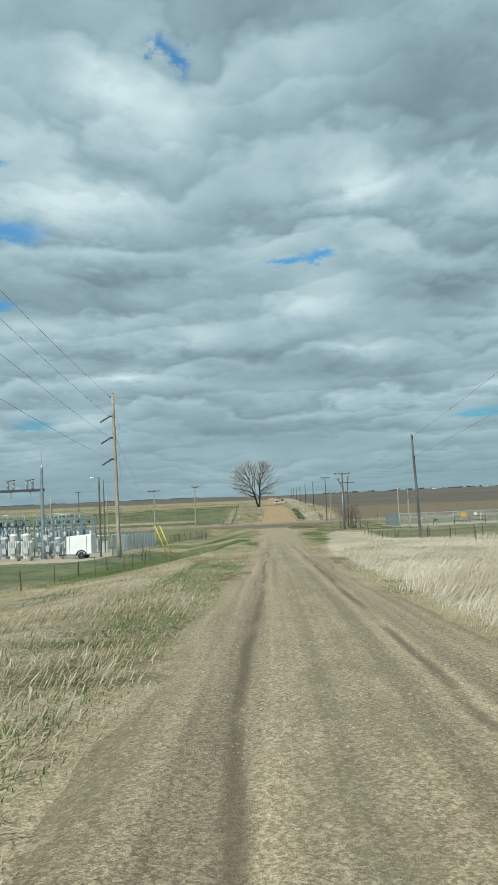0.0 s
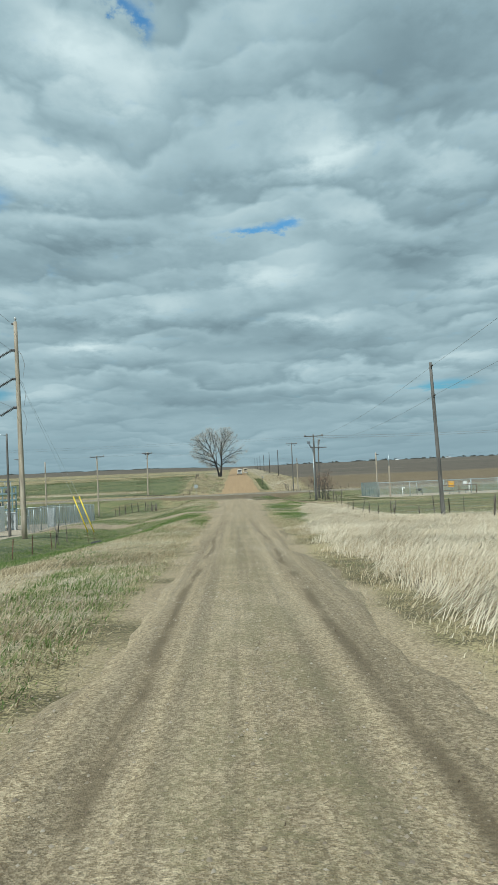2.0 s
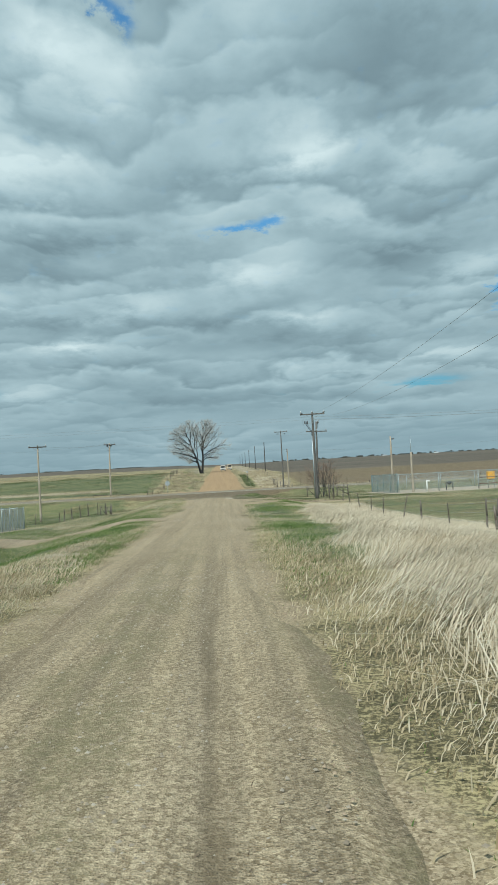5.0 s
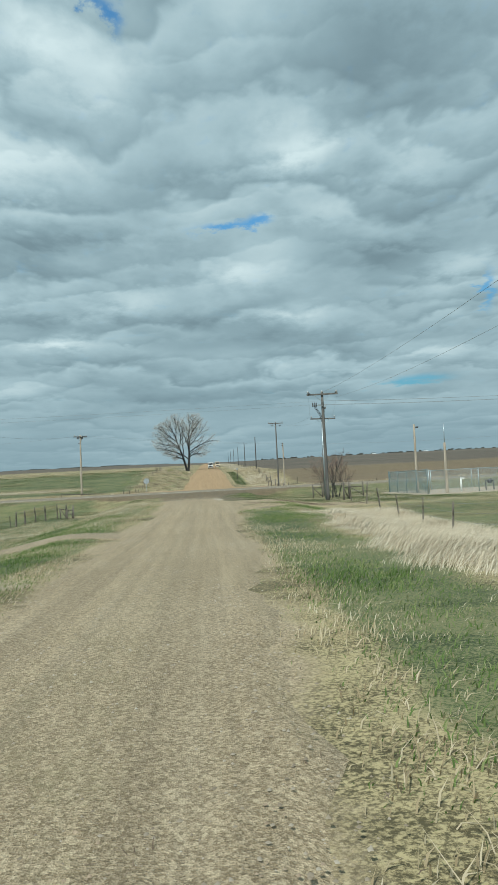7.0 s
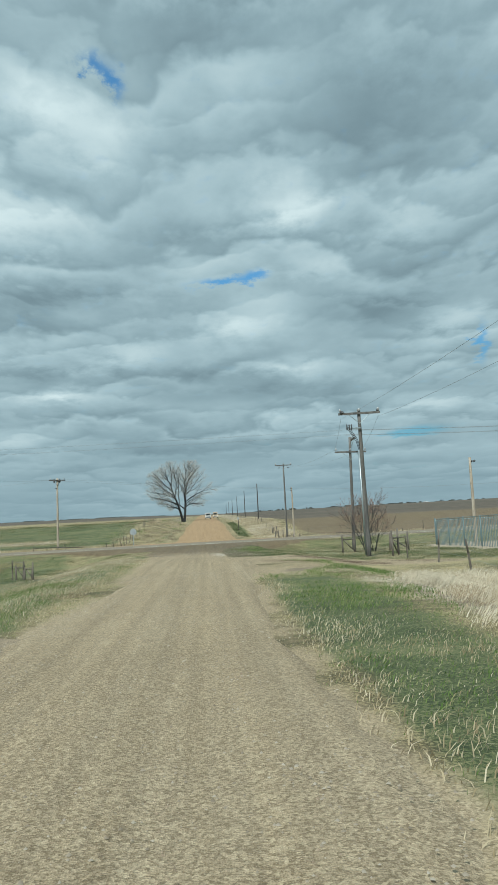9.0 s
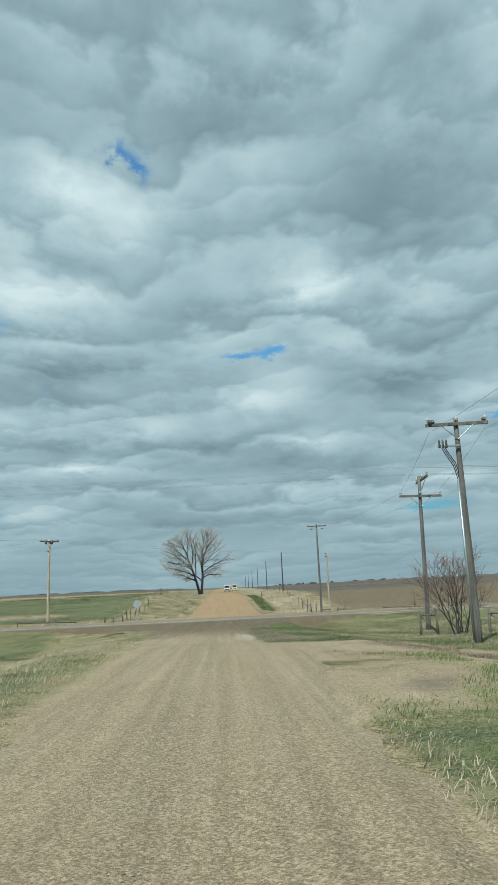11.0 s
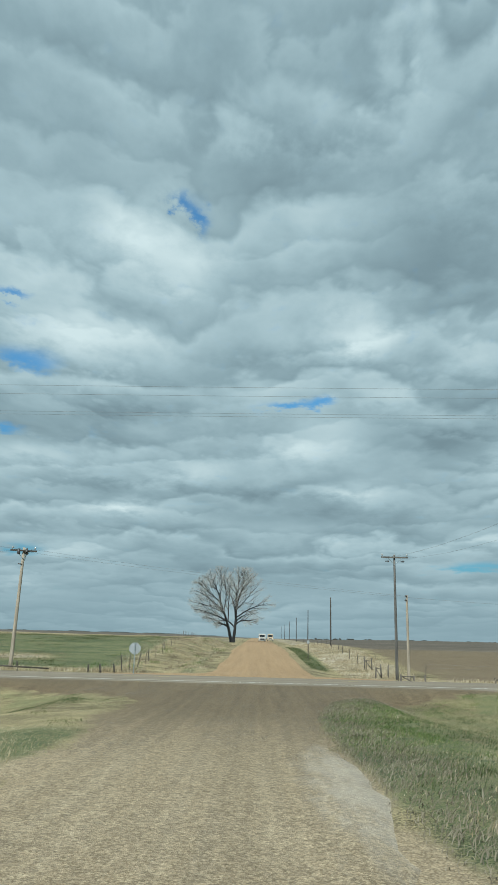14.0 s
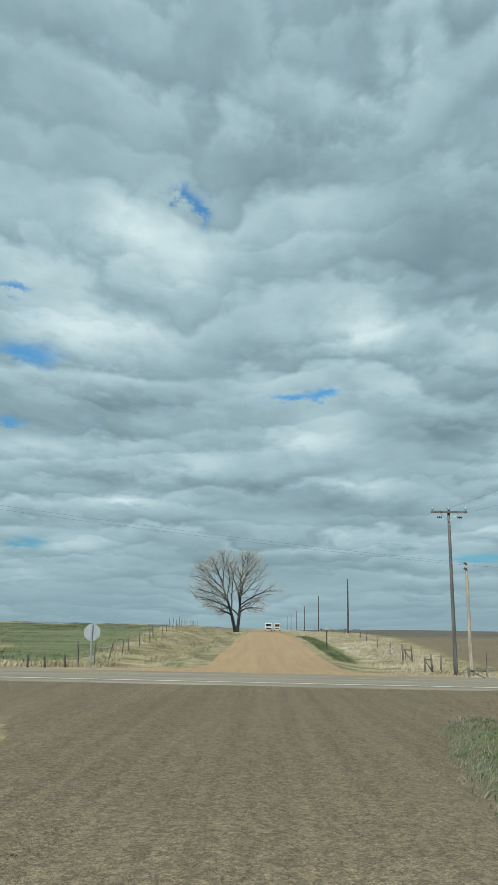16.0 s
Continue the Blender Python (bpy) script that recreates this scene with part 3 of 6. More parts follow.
def cover_of(x, y):
    """How green, bare, ploughed and straw-pale the land is."""
    near, far = 1 - smooth(-7, -5, y), smooth(3, 6, y)
    ax = np.abs(x)
    r, g, b, a = (np.zeros_like(x) for _ in range(4))
    # right of the track: pale brome, then pasture
    right = near * smooth(1.2, 2.2, x)
    a = np.maximum(a, right * (1 - smooth(-70, -58, y)) * smooth(2.2, 4.5, x + 3.0 * (1 - smooth(-135, -110, y)) * 0.4) * (1 - smooth(10.5, 12, x)) * (1 - 0.7 * smooth(-112, -90, y) * (1 - smooth(4.5, 7, x))))
    r = np.maximum(r, right * 0.88 * smooth(-112, -100, y) * (1 - smooth(4.0, 6.0, x)) * smooth(1.8, 2.6, x))
    r = np.maximum(r, right * 0.58 * smooth(11, 12.5, x) * (1 - smooth(60, 200, x)))
    r = np.maximum(r, right * 0.56 * smooth(-62, -54, y))
    g = np.maximum(g, right * 0.95 * turnout(x, y))
    worn_verge = right * smooth(-67, -62, y) * (1 - smooth(-57, -53, y)) * (1 - smooth(6.5, 9, x))
    r, g = r * (1 - 0.6 * worn_verge), np.maximum(g, 0.55 * worn_verge)
    b = np.maximum(b, 0.34 * right * smooth(2.6, 3.6, x) * np.maximum(worn_verge, turnout(x, y)))
    r = r * (1 - 0.9 * right * turnout(x, y))
    b = np.maximum(b, near * 0.9 * smooth(70, 90, x))
    # left of the track
    left = near * smooth(1.8, 2.6, -x)
    a = np.maximum(a, left * 0.52 * (1 - smooth(-92, -84, y)) * (1 - smooth(11, 13, -x)))
    r = np.maximum(r, left * (0.34 + 0.2 * np.sin(y * 0.21)) * (1 - smooth(-92, -84, y)) * (1 - smooth(4.5, 7, -x)))
    r = np.maximum(r, left * 0.68 * smooth(11.5, 14, -x))
    r, a = np.maximum(r, 0.85 * left * lush(x, y)), a * (1 - left * lush(x, y))
    r = np.maximum(r, left * (0.28 + 0.15 * np.sin(y * 0.17 + x * 0.3)) * smooth(-90, -80, y))
    g = np.maximum(g, left * 0.35 * smooth(-42, -35, y) * (1 - smooth(3.0, 7, -x - 0.1 * (y + 40))))
    g = np.maximum(g, near * 0.6 * smooth(-14, -9, y) * (1 - smooth(9, 15, ax)))
    # gravelly verge along the track
    off = np.maximum(np.interp(y, *zip(*NEAR_L)) - x, x - np.interp(y, *zip(*NEAR_R)))
    g = np.maximum(g, near * (0.62 + 0.1 * np.sin(y * 0.9) * np.sin(y * 0.37)) * (1 - smooth(0.0, 0.8, off)))
    # beyond the highway
    lf = far * smooth(4, 8, -x)
    a = np.maximum(a, lf * 0.25 * (1 - smooth(11, 15, -x)) + lf * 0.75 * np.exp(-((y - 30) / 4.0) ** 2) * smooth(18, 24, -x) + lf * 0.3 * smooth(120, 170, y) * (1 - smooth(330, 420, y)))
    green_field = smooth(0.0, 1.0, -x - 11.6 - 0.014 * (y - 30)) * smooth(12, 18, y) * (1 - smooth(0, 25, y - 82 - 45 * (1 - smooth(18, 30, -x))))
    r = np.maximum(r, lf * (0.76 + 0.10 * np.sin(y * 0.35)) * green_field * (1 - 0.75 * np.exp(-((y - 30) / 4.0) ** 2) * smooth(18, 24, -x)))
    r = np.maximum(r, lf * 0.5 * smooth(170, 220, y) * (1 - smooth(260, 300, y)))
    r = np.maximum(r, far * 0.72 * np.exp(-((x + 5.4 + 0.25 * np.sin(y * 0.4)) / 0.9) ** 2) * smooth(8, 12, y) * (1 - smooth(55, 90, y)))
    rf = far * smooth(5.2, 6.2, x)
    r = np.maximum(r, far * smooth(5.6, 6.1, x) * (1 - smooth(7.4, 8.2, x)) * 0.95 * smooth(25, 31, y) * (1 - smooth(90, 110, y)))
    r = np.maximum(r, far * smooth(5, 7, x) * 0.6 * (1 - smooth(10, 16, y)) * (1 - smooth(9, 12, x)))
    a = np.maximum(a, rf * 0.55 * smooth(7.5, 8.5, x) * (1 - smooth(14, 17, x)))
    g = np.maximum(g, rf * 0.75 * smooth(14, 18, x) * smooth(11, 15, y) * (1 - smooth(60, 90, y)))
    b = np.maximum(b, rf * 0.97 * smooth(50, 85, y) * smooth(14, 18, x))
    b = np.maximum(b, far * 0.95 * smooth(420, 480, y))
    off = np.maximum(np.interp(y, *zip(*HILL_L)) - x, x - np.interp(y, *zip(*HILL_R)))
    g = np.maximum(g, far * 0.3 * (1 - smooth(0.0, 0.8, off)) * (1 - smooth(150, 220, y)))
    return np.stack([r, g, b, a], -1)


nx, ny = len(xs), len(ys)
idx = np.arange(nx * ny).reshape(ny, nx)
quads = np.stack([idx[:-1, :-1], idx[:-1, 1:], idx[1:, 1:], idx[1:, :-1]], -1).reshape(-1, 4)
land = lattice_mesh("ground", np.stack([GX, GY, GZ], -1).reshape(-1, 3).tolist(), quads.tolist(), LAND, True)
layer = land.color_attributes.new("cover", "FLOAT_COLOR", "POINT")
layer.data.foreach_set("color", cover_of(GX, GY).reshape(-1).astype(np.float32))
tagged(new("ground", land), "rolling prairie with dry grass, green pasture and ploughed fields", "ground", kind="structure")


def strip(name, y0, y1, step, left, right, mat, lift, label, category, ragged=0.25, crown=0.0, cols=12):
    """A road bed on the land, with ragged edges that dip into the ground."""
    rnd = np.random.RandomState(len(name) * 7 + int(abs(y0)))
    yy = np.arange(y0, y1 + step * 0.5, step)
    wob = lambda: np.convolve(rnd.normal(0, ragged, len(yy) + 24), np.hanning(15) / 3.2, "same")[12:-12] + rnd.normal(0, ragged * 0.25, len(yy))
    l, r = np.interp(yy, *zip(*left)) + wob(), np.interp(yy, *zip(*right)) + wob()
    s = np.linspace(0, 1, cols + 1)
    X = l[:, None] + (r - l)[:, None] * s[None]
    Y = np.repeat(yy[:, None], cols + 1, 1)
    edge = np.minimum(s, 1 - s)[None] * (r - l)[:, None]
    Z = ground_z(X, Y) - 0.06 + (lift + 0.06) * smooth(0, 0.5, edge) + crown * smooth(0, 2.5, edge) + rnd.normal(0, 0.006, X.shape)
    ends = np.minimum(smooth(0, 1.6, Y - y0), smooth(0, 1.6, y1 - Y))
    Z = ground_z(X, Y) - 0.08 + (Z - ground_z(X, Y) + 0.08) * ends
    if y1 < -4:
        m = np.abs(X + 0.35)
        Z = Z - 0.03 * np.exp(-((m - 0.95) / 0.28) ** 2) + 0.02 * np.exp(-(m / 0.5) ** 2)
    i = np.arange(X.size).reshape(X.shape)
    q = np.stack([i[:-1, :-1], i[:-1, 1:], i[1:, 1:], i[1:, :-1]], -1).reshape(-1, 4)
    ob = new(name, lattice_mesh(name, np.stack([X, Y, Z], -1).reshape(-1, 3).tolist(), q.tolist(), mat, True))
    return tagged(ob, label, category, kind="structure")


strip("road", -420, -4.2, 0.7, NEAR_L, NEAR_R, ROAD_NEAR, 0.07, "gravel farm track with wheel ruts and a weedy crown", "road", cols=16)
strip("road", 2.6, 620, 1.2, HILL_L, HILL_R, ROAD_HILL, 0.03, "brown gravel road that climbs the hill", "road", 0.15, 0.08)

# highway
hx = np.arange(-700, 701, 4.0)
prof = ((-5.3, -0.08), (-4.7, 0.045), (-3.9, 0.06), (-0.7, 0.12), (2.5, 0.06), (3.3, 0.045), (3.8, -0.08))
base = ground_z(hx, np.full_like(hx, -0.7))
vs = [(x, y, z + dz_) for x, z in zip(hx, base) for y, dz_ in prof]
k = len(prof)
fs = [(i * k + j, (i + 1) * k + j, (i + 1) * k + j + 1, i * k + j + 1) for i in range(len(hx) - 1) for j in range(k - 1)]
tagged(new("road", lattice_mesh("highway", vs, fs, ASPHALT)), "grey two-lane asphalt highway across the track", "highway", kind="structure")


def paint_line(y, dz_, width, spans, mat, label):
    vs, fs = [], []
    for a, b in spans:
        n = max(1, int((b - a) / 4))
        for i in range(n):
            u, v = a + (b - a) * i / n, a + (b - a) * (i + 1) / n
            o = len(vs)
            vs += [(u, y - width / 2, gz(u, -0.7) + dz_), (v, y - width / 2, gz(v, -0.7) + dz_), (v, y + width / 2, gz(v, -0.7) + dz_), (u, y + width / 2, gz(u, -0.7) + dz_)]
            fs.append((o, o + 1, o + 2, o + 3))
    tagged(new("trim", lattice_mesh("line", vs, fs, mat)), label, "road marking", kind="structure")


paint_line(-3.75, 0.072, 0.17, [(-300, 300)], LINE_PAINT, "worn white edge line on the asphalt")
paint_line(-0.7, 0.126, 0.12, [(-200 + 12 * i, -197 + 12 * i) for i in range(34)], YELLOW_LINE, "worn yellow dashes along the middle of the asphalt")


def patch(name, outline, lift, mat, label, category):
    """A flat bed of stone on the land, from a four-cornered outline."""
    (a, b, c, d), n = [Vector((*p, 0)) for p in outline], 24
    vs, fs = [], []
    rnd = random.Random(len(label))
    for i in range(n + 1):
        for j in range(n + 1):
            p = a.lerp(b, i / n).lerp(d.lerp(c, i / n), j / n)
            rim = min(i, j, n - i, n - j)
            if rim == 0:
                p += Vector((rnd.uniform(-0.25, 0.25), rnd.uniform(-0.25, 0.25), 0))
            vs.append((p.x, p.y, gz(p.x, p.y) + (-0.06 if rim == 0 else lift)))
    for i in range(n):
        for j in range(n):
            o = i * (n + 1) + j
            fs.append((o, o + n + 1, o + n + 2, o + 1))
    return tagged(new(name, lattice_mesh(name, vs, fs, mat, True)), label, category, kind="structure")


patch("driveway", ((-1.9, -78.4), (-2.2, -75.6), (-9.5, -70.1), (-9.5, -72.5)), 0.03, DRIVE, "brown gravel driveway over the ditch to the substation", "driveway")
patch("driveway", ((-9.4, -73.2), (-9.4, -69.2), (-17.8, -71.5), (-17.8, -79.5)), 0.034, DRIVE, "brown gravel apron before the substation fence", "driveway")
patch("pavement", ((-17, -90.5), (-17, -45), (-48, -45), (-48, -88)), 0.05, CRUSHED, "crushed rock bed of the substation", "gravel bed")
patch("pavement", ((17.2, -45.5), (52, -45.5), (52, -28.5), (17.2, -28.5)), 0.05, CRUSHED, "pale gravel bed of the fenced compound", "gravel bed")

# ---- poles and lines ----


def insulator_pin(bm, p, s=1.0):
    lathe(bm, p, ((0.02 * s, 0), (0.02 * s, 0.08 * s), (0.075 * s, 0.09 * s), (0.05 * s, 0.13 * s), (0.085 * s, 0.15 * s), (0.04 * s, 0.21 * s), (0.05 * s, 0.24 * s)), 8)


def utility_pole(x, y, h, label, arms=(), lean=(0, 0), timber=None, r=0.15, pins=True, sink=0.4, extra=None, arm_mat=None):
    """A timber pole; arms: (height, length, bearing in degrees)."""
    mat = timber or TIMBER
    ob = thing("utility_pole", x, y, gz(x, y), label, "utility pole", "poles along the roads", lean=lean)
    bm = bmesh.new()
    lathe(bm, (0, 0, -sink), [(r * (1.02 - 0.38 * i / 8 + 0.02 * math.sin(i * 2.3)), (h + sink) * i / 8) for i in range(9)], 10)
    part("shaft", bm, mat, ob)
    for hz, length, bearing in arms:
        t = Matrix.Rotation(radians(bearing), 4, "Z")
        off = t @ Vector((0, -0.16, hz))
        block("crossarm", off, (length, 0.10, 0.13), arm_mat or mat, ob, 0.012, t)
        for s in (-1, 1):
            a, b = t @ Vector((s * length * 0.26, -0.2, hz - 0.05)), t @ Vector((0, -0.13, hz - 0.62))
            rod("brace", a, b, 0.018, GALV, ob, seg=6)
        if pins:
            for q in (-0.46, 0.0, 0.46) if length > 2 else (-0.42, 0.42):
                bm = bmesh.new()
                insulator_pin(bm, t @ Vector((q * length, -0.16, hz + 0.06)))
                part("insulator", bm, PORCELAIN, ob, smooth_faces=True)
    if extra:
        extra(ob, h)
    return ob


def dead_end(ob, p, way, length=0.5, k=1.0):
    """A string of discs that takes a wire's pull."""
    bm = bmesh.new()
    prof, n = [], int(length / 0.11)
    for i in range(n):
        prof += [(0.025 * k, i * 0.11), (0.09 * k, i * 0.11 + 0.02), (0.07 * k, i * 0.11 + 0.06), (0.025 * k, i * 0.11 + 0.07)]
    lathe(bm, p, prof + [(0.02, n * 0.11)], 8, way)
    return part("insulator_string", bm, DARK_POLYMER, ob, "dark disc insulators", True)


def cable(a, b, sag, label, r=0.009, seg=18, category="power line"):
    """A hanging wire."""
    a, b = Vector(a), Vector(b)
    bm = bmesh.new()
    pts = [a.lerp(b, i / seg) - Vector((0, 0, sag * 4 * (i / seg) * (1 - i / seg))) for i in range(seg + 1)]
    rings = []
    q = (b - a).to_track_quat("Z", "Y")
    for p in pts:
        rings.append([bm.verts.new(p + q @ Vector((r * math.cos(k * math.tau / 5), r * math.sin(k * math.tau / 5), 0))) for k in range(5)])
    for ra, rb in zip(rings, rings[1:]):
        for k in range(5):
            bm.faces.new((ra[k], ra[(k + 1) % 5], rb[(k + 1) % 5], rb[k]))
    ob = part("power_line", bm, WIRE)
    return tagged(ob, label, category, "overhead wires")


# tall transmission pole beside the substation
def transmission_head(ob, h):
    for hz in (h - 2.0, h - 4.0, h - 6.0):
        block("bracket", (-0.2, -0.05, hz), (0.32, 0.16, 0.18), DARK_POLYMER, ob, 0.03)
        dead_end(ob, (-0.3, -0.1, hz), (-0.85, -0.35, -0.55), 1.1, 1.3)
        bm = bmesh.new()
        pts = [Vector((0.12, -0.1, hz)), Vector((0.35, 0.0, hz - 0.35)), Vector((0.5, 0.1, hz - 1.0)), Vector((0.35, 0.1, hz - 1.9))]
        for p, q in zip(pts, pts[1:]):
            tube(bm, p, q, 0.014, seg=5)
        part("jumper", bm, WIRE, ob)
    bm = bmesh.new()
    insulator_pin(bm, (0, 0, h), 1.3)
    part("insulator", bm, PORCELAIN, ob, smooth_faces=True)
    block("clamp", (-0.12, 0, h - 0.15), (0.3, 0.12, 0.14), DARK_POLYMER, ob, 0.02)


utility_pole(-15.1, -91.65, 15.1, "tall pale timber transmission pole beside the substation fence", timber=TIMBER_PALE, r=0.205, extra=transmission_head, lean=(0, -0.6))
TX, TY, TZ = -15.3, -91.7, gz(-15.1, -91.65)
for top, far_z in ((15.05, 15.6), (13.1, 15.6), (11.1, 14.6), (9.1, 12.0)):
    cable((TX - 0.3, TY, TZ + top), (-7.5, -158.0 - 60, TZ + far_z + 5.5), 1.6, "long bare transmission wire over the grass", 0.010)


def ball_lamp(ob, h):
    rod("arm", (0, 0, h - 0.15), (-0.7, -0.2, h - 0.05), 0.03, GALV, ob)
    bm = bmesh.new()
    lathe(bm, (-0.75, -0.2, h - 0.22), ((0.1, 0), (0.17, 0.06), (0.12, 0.16), (0.05, 0.2)), 10)
    part("lamp_head", bm, PALE_TANK, ob, smooth_faces=True)


utility_pole(-19.0, -82.0, 8.5, "grey timber pole with a yard lamp in the substation", timber=TIMBER, r=0.12, extra=ball_lamp)
LP1 = utility_pole(-22.1, -24.7, 9.65, "pale grey timber pole with a crossarm in the hollow", ((9.45, 2.2, 8),), timber=TIMBER_PALE, r=0.15, arm_mat=TIMBER_DARK)


def lp2_head(ob, h):
    for s in (-1, 1):
        bm = bmesh.new()
        lathe(bm, (s * 0.32, -0.25, h - 0.55), ((0.1, 0), (0.13, 0.05), (0.13, 0.3), (0.06, 0.36), (0.03, 0.5)), 10)
        part("cutout", bm, DARK_POLYMER, ob, smooth_faces=True)
    rod("bracket", (0, -0.12, h - 1.3), (-0.3, -0.2, h - 1.25), 0.04, DARK_POLYMER, ob)


utility_pole(-18.1, 8.55, 9.1, "pale timber pole with two crossarms beside the highway", ((8.85, 2.0, 14), (8.7, 1.5, 104)), timber=TIMBER_PALE, r=0.16, arm_mat=TIMBER_DARK, extra=lp2_head, lean=(0, 1.0))
utility_pole(-50, 30, 9.0, "far timber pole with a crossarm in the field", ((8.8, 2.0, 10),), timber=TIMBER)
utility_pole(-36, -42, 8.6, "pale timber pole behind the substation", timber=TIMBER_PALE, r=0.17)
utility_pole(-34, -10, 8.0, "pale timber pole behind the substation", timber=TIMBER_PALE, r=0.15)
RP = utility_pole(9.15, -109.3, 7.4, "leaning grey timber pole in the tall pale grass", timber=TIMBER, r=0.11, lean=(-3.0, -1.2), extra=lambda ob, h: [dead_end(ob, (0, -0.12, h - 0.2 - 1.4 * i), (0.05, -1, 0.1), 0.25, 0.55) for i in range(2)])


def xp_gear(ob, h):
    bm = bmesh.new()
    tube(bm, (-0.17, -0.02, 0.1), (-0.15, -0.02, h * 0.72), 0.055, seg=8)
    part("conduit", bm, GALV, ob, "pale riser conduit")
    bm = bmesh.new()
    pts = [Vector((-0.15, -0.02, h * 0.72)), Vector((-0.3, -0.1, h * 0.78)), Vector((-0.6, -0.2, h * 0.83)), Vector((-0.75, -0.25, h * 0.86))]
    for o in (0, 0.05, 0.1):
        for p, q in zip(pts, pts[1:]):
            tube(bm, p + Vector((o, 0, o)), q + Vector((o, 0, o)), 0.018, seg=5)
    part("riser_cable", bm, BLACK, ob)
    block("bracket", (-0.45, -0.22, h * 0.87), (0.9, 0.07, 0.07), GALV, ob)
    for i in range(3):
        bm = bmesh.new()
        lathe(bm, (-0.55 - 0.14 * i, -0.25, h * 0.86), ((0.03, 0), (0.055, 0.04), (0.035, 0.09), (0.055, 0.13), (0.035, 0.18), (0.05, 0.24), (0.02, 0.34)), 8)
        part("arrester", bm, DARK_POLYMER, ob, smooth_faces=True)
    dead_end(ob, (1.12, -0.16, h - 0.15), (0.3, 1.0, 0.35), 0.45)
    dead_end(ob, (-1.12, -0.16, h - 0.15), (0.1, -1.0, -0.2), 0.45)


XP = utility_pole(10.35, -44.5, 8.8, "grey timber pole with crossarm, riser conduit and cable heads", ((8.55, 2.5, -4),), timber=TIMBER, r=0.155, extra=xp_gear, lean=(0, -0.3))
XQ = utility_pole(12.4, -29.75, 8.95, "grey timber pole with three crossarms over bare shrubs", ((8.75, 3.4, 86), (7.75, 2.5, -4)), timber=TIMBER, r=0.145, lean=(0, 1.4))
utility_pole(12.05, 15.4, 10.35, "grey timber pole with a crossarm beyond the highway", ((10.15, 2.3, -2),), timber=TIMBER, r=0.135, extra=lambda ob, h: [dead_end(ob, (s * 0.5, -0.2, h - 0.55), (s, 0, 0), 0.35) for s in (-1, 1)])
utility_pole(13.05, 15.5, 7.0, "pale timber service pole beyond the highway", timber=TIMBER_PALE, r=0.13, extra=lambda ob, h: [dead_end(ob, (0, -0.1, h - 0.1 - 0.35 * i), (-1, 0, 0), 0.3) for i in range(2)])
for i, (x, y) in enumerate(((12.95, 82), (13.6, 150), (14.3, 222), (15.2, 300), (16.0, 380), (17.0, 470))):
    utility_pole(x, y, 8.1 + 0.15 * (i % 2), "dark timber pole with no arms along the hill road", timber=TIMBER_DARK, r=0.14)
utility_pole(20.3, -35.2, 6.4, "pale timber pole inside the fenced compound", timber=TIMBER_PALE, r=0.14, extra=lambda ob, h: dead_end(ob, (0.1, 0, h - 0.3), (1, 0, 0.1), 0.4))
utility_pole(20.4, -43.6, 4.2, "short thick pale timber pole by the compound fence", timber=TIMBER_PALE, r=0.15, extra=lambda ob, h: rod("mast", (0, 0, h - 0.3), (0, 0, h + 1.6), 0.03, GALV, ob))

rz = gz(9.1, -109.9) + 7.2
for a, b, s in (
    ((9.0, -109.9, rz), (9.3, -44.6, gz(10.3, -44.5) + 8.3), 0.8), ((9.0, -109.9, rz - 1.4), (11.4, -44.6, gz(10.3, -44.5) + 8.3), 0.8),
    ((9.0, -109.9, rz), (5.0, -200, rz + 5), 0.7), ((9.0, -109.9, rz - 1.4), (5.3, -200, rz + 3.6), 0.7),
    ((9.2, -44.5, gz(10.3, -44.5) + 8.3), (11.3, -29.9, gz(12.4, -29.7) + 7.9), 0.15), ((11.5, -44.5, gz(10.3, -44.5) + 8.4), (13.5, -29.9, gz(12.4, -29.7) + 7.9), 0.15),
    ((11.3, -29.9, gz(12.4, -29.7) + 7.95), (11.0, 15.2, gz(12, 15.4) + 10.1), 0.6), ((13.5, -29.9, gz(12.4, -29.7) + 7.95), (13.1, 15.2, gz(12, 15.4) + 10.1), 0.6),
):
    cable(a, b, s, "thin bare wire strung from pole to pole", 0.006)
for z_, y_ in ((7.58, -29.95), (7.64, -29.0), (7.37, -28.15), (7.35, -27.9)):
    cable((12.3, y_, z_), (-64, y_ - 0.2, z_ - 0.1), 0.3, "thin bare wire across the track", 0.0042)
    cable((12.5, y_, z_), (60, y_ - 2, z_ + 0.3), 0.5, "thin bare wire across the pasture", 0.011)
utility_pole(-64, -30, 10.6, "grey timber pole with crossarms in the field", ((10.3, 2.2, 90), (9.4, 2.2, 90)), timber=TIMBER)
for dz_ in (8.75, 8.5):
    cable((-18.0, 8.5, gz(-18, 8.5) + dz_ + 0.3), (13.0, 15.4, gz(13, 15.5) + 6.9 - 0.5 * (8.75 - dz_)), 0.2, "drooping wire over the highway", 0.007)
cable((-18.2, 8.5, gz(-18, 8.5) + 9.0), (-22.2, -24.7, gz(-22, -24.7) + 9.6), 0.4, "thin bare wire strung from pole to pole")
cable((-18.2, 8.7, gz(-18, 8.5) + 9.0), (-50, 30, gz(-50, 30) + 8.9), 0.4, "thin bare wire strung from pole to pole")
cable((13.1, 15.5, gz(13, 15.5) + 6.8), (60, 22, 4.5), 0.6, "thin bare wire strung from pole to pole")

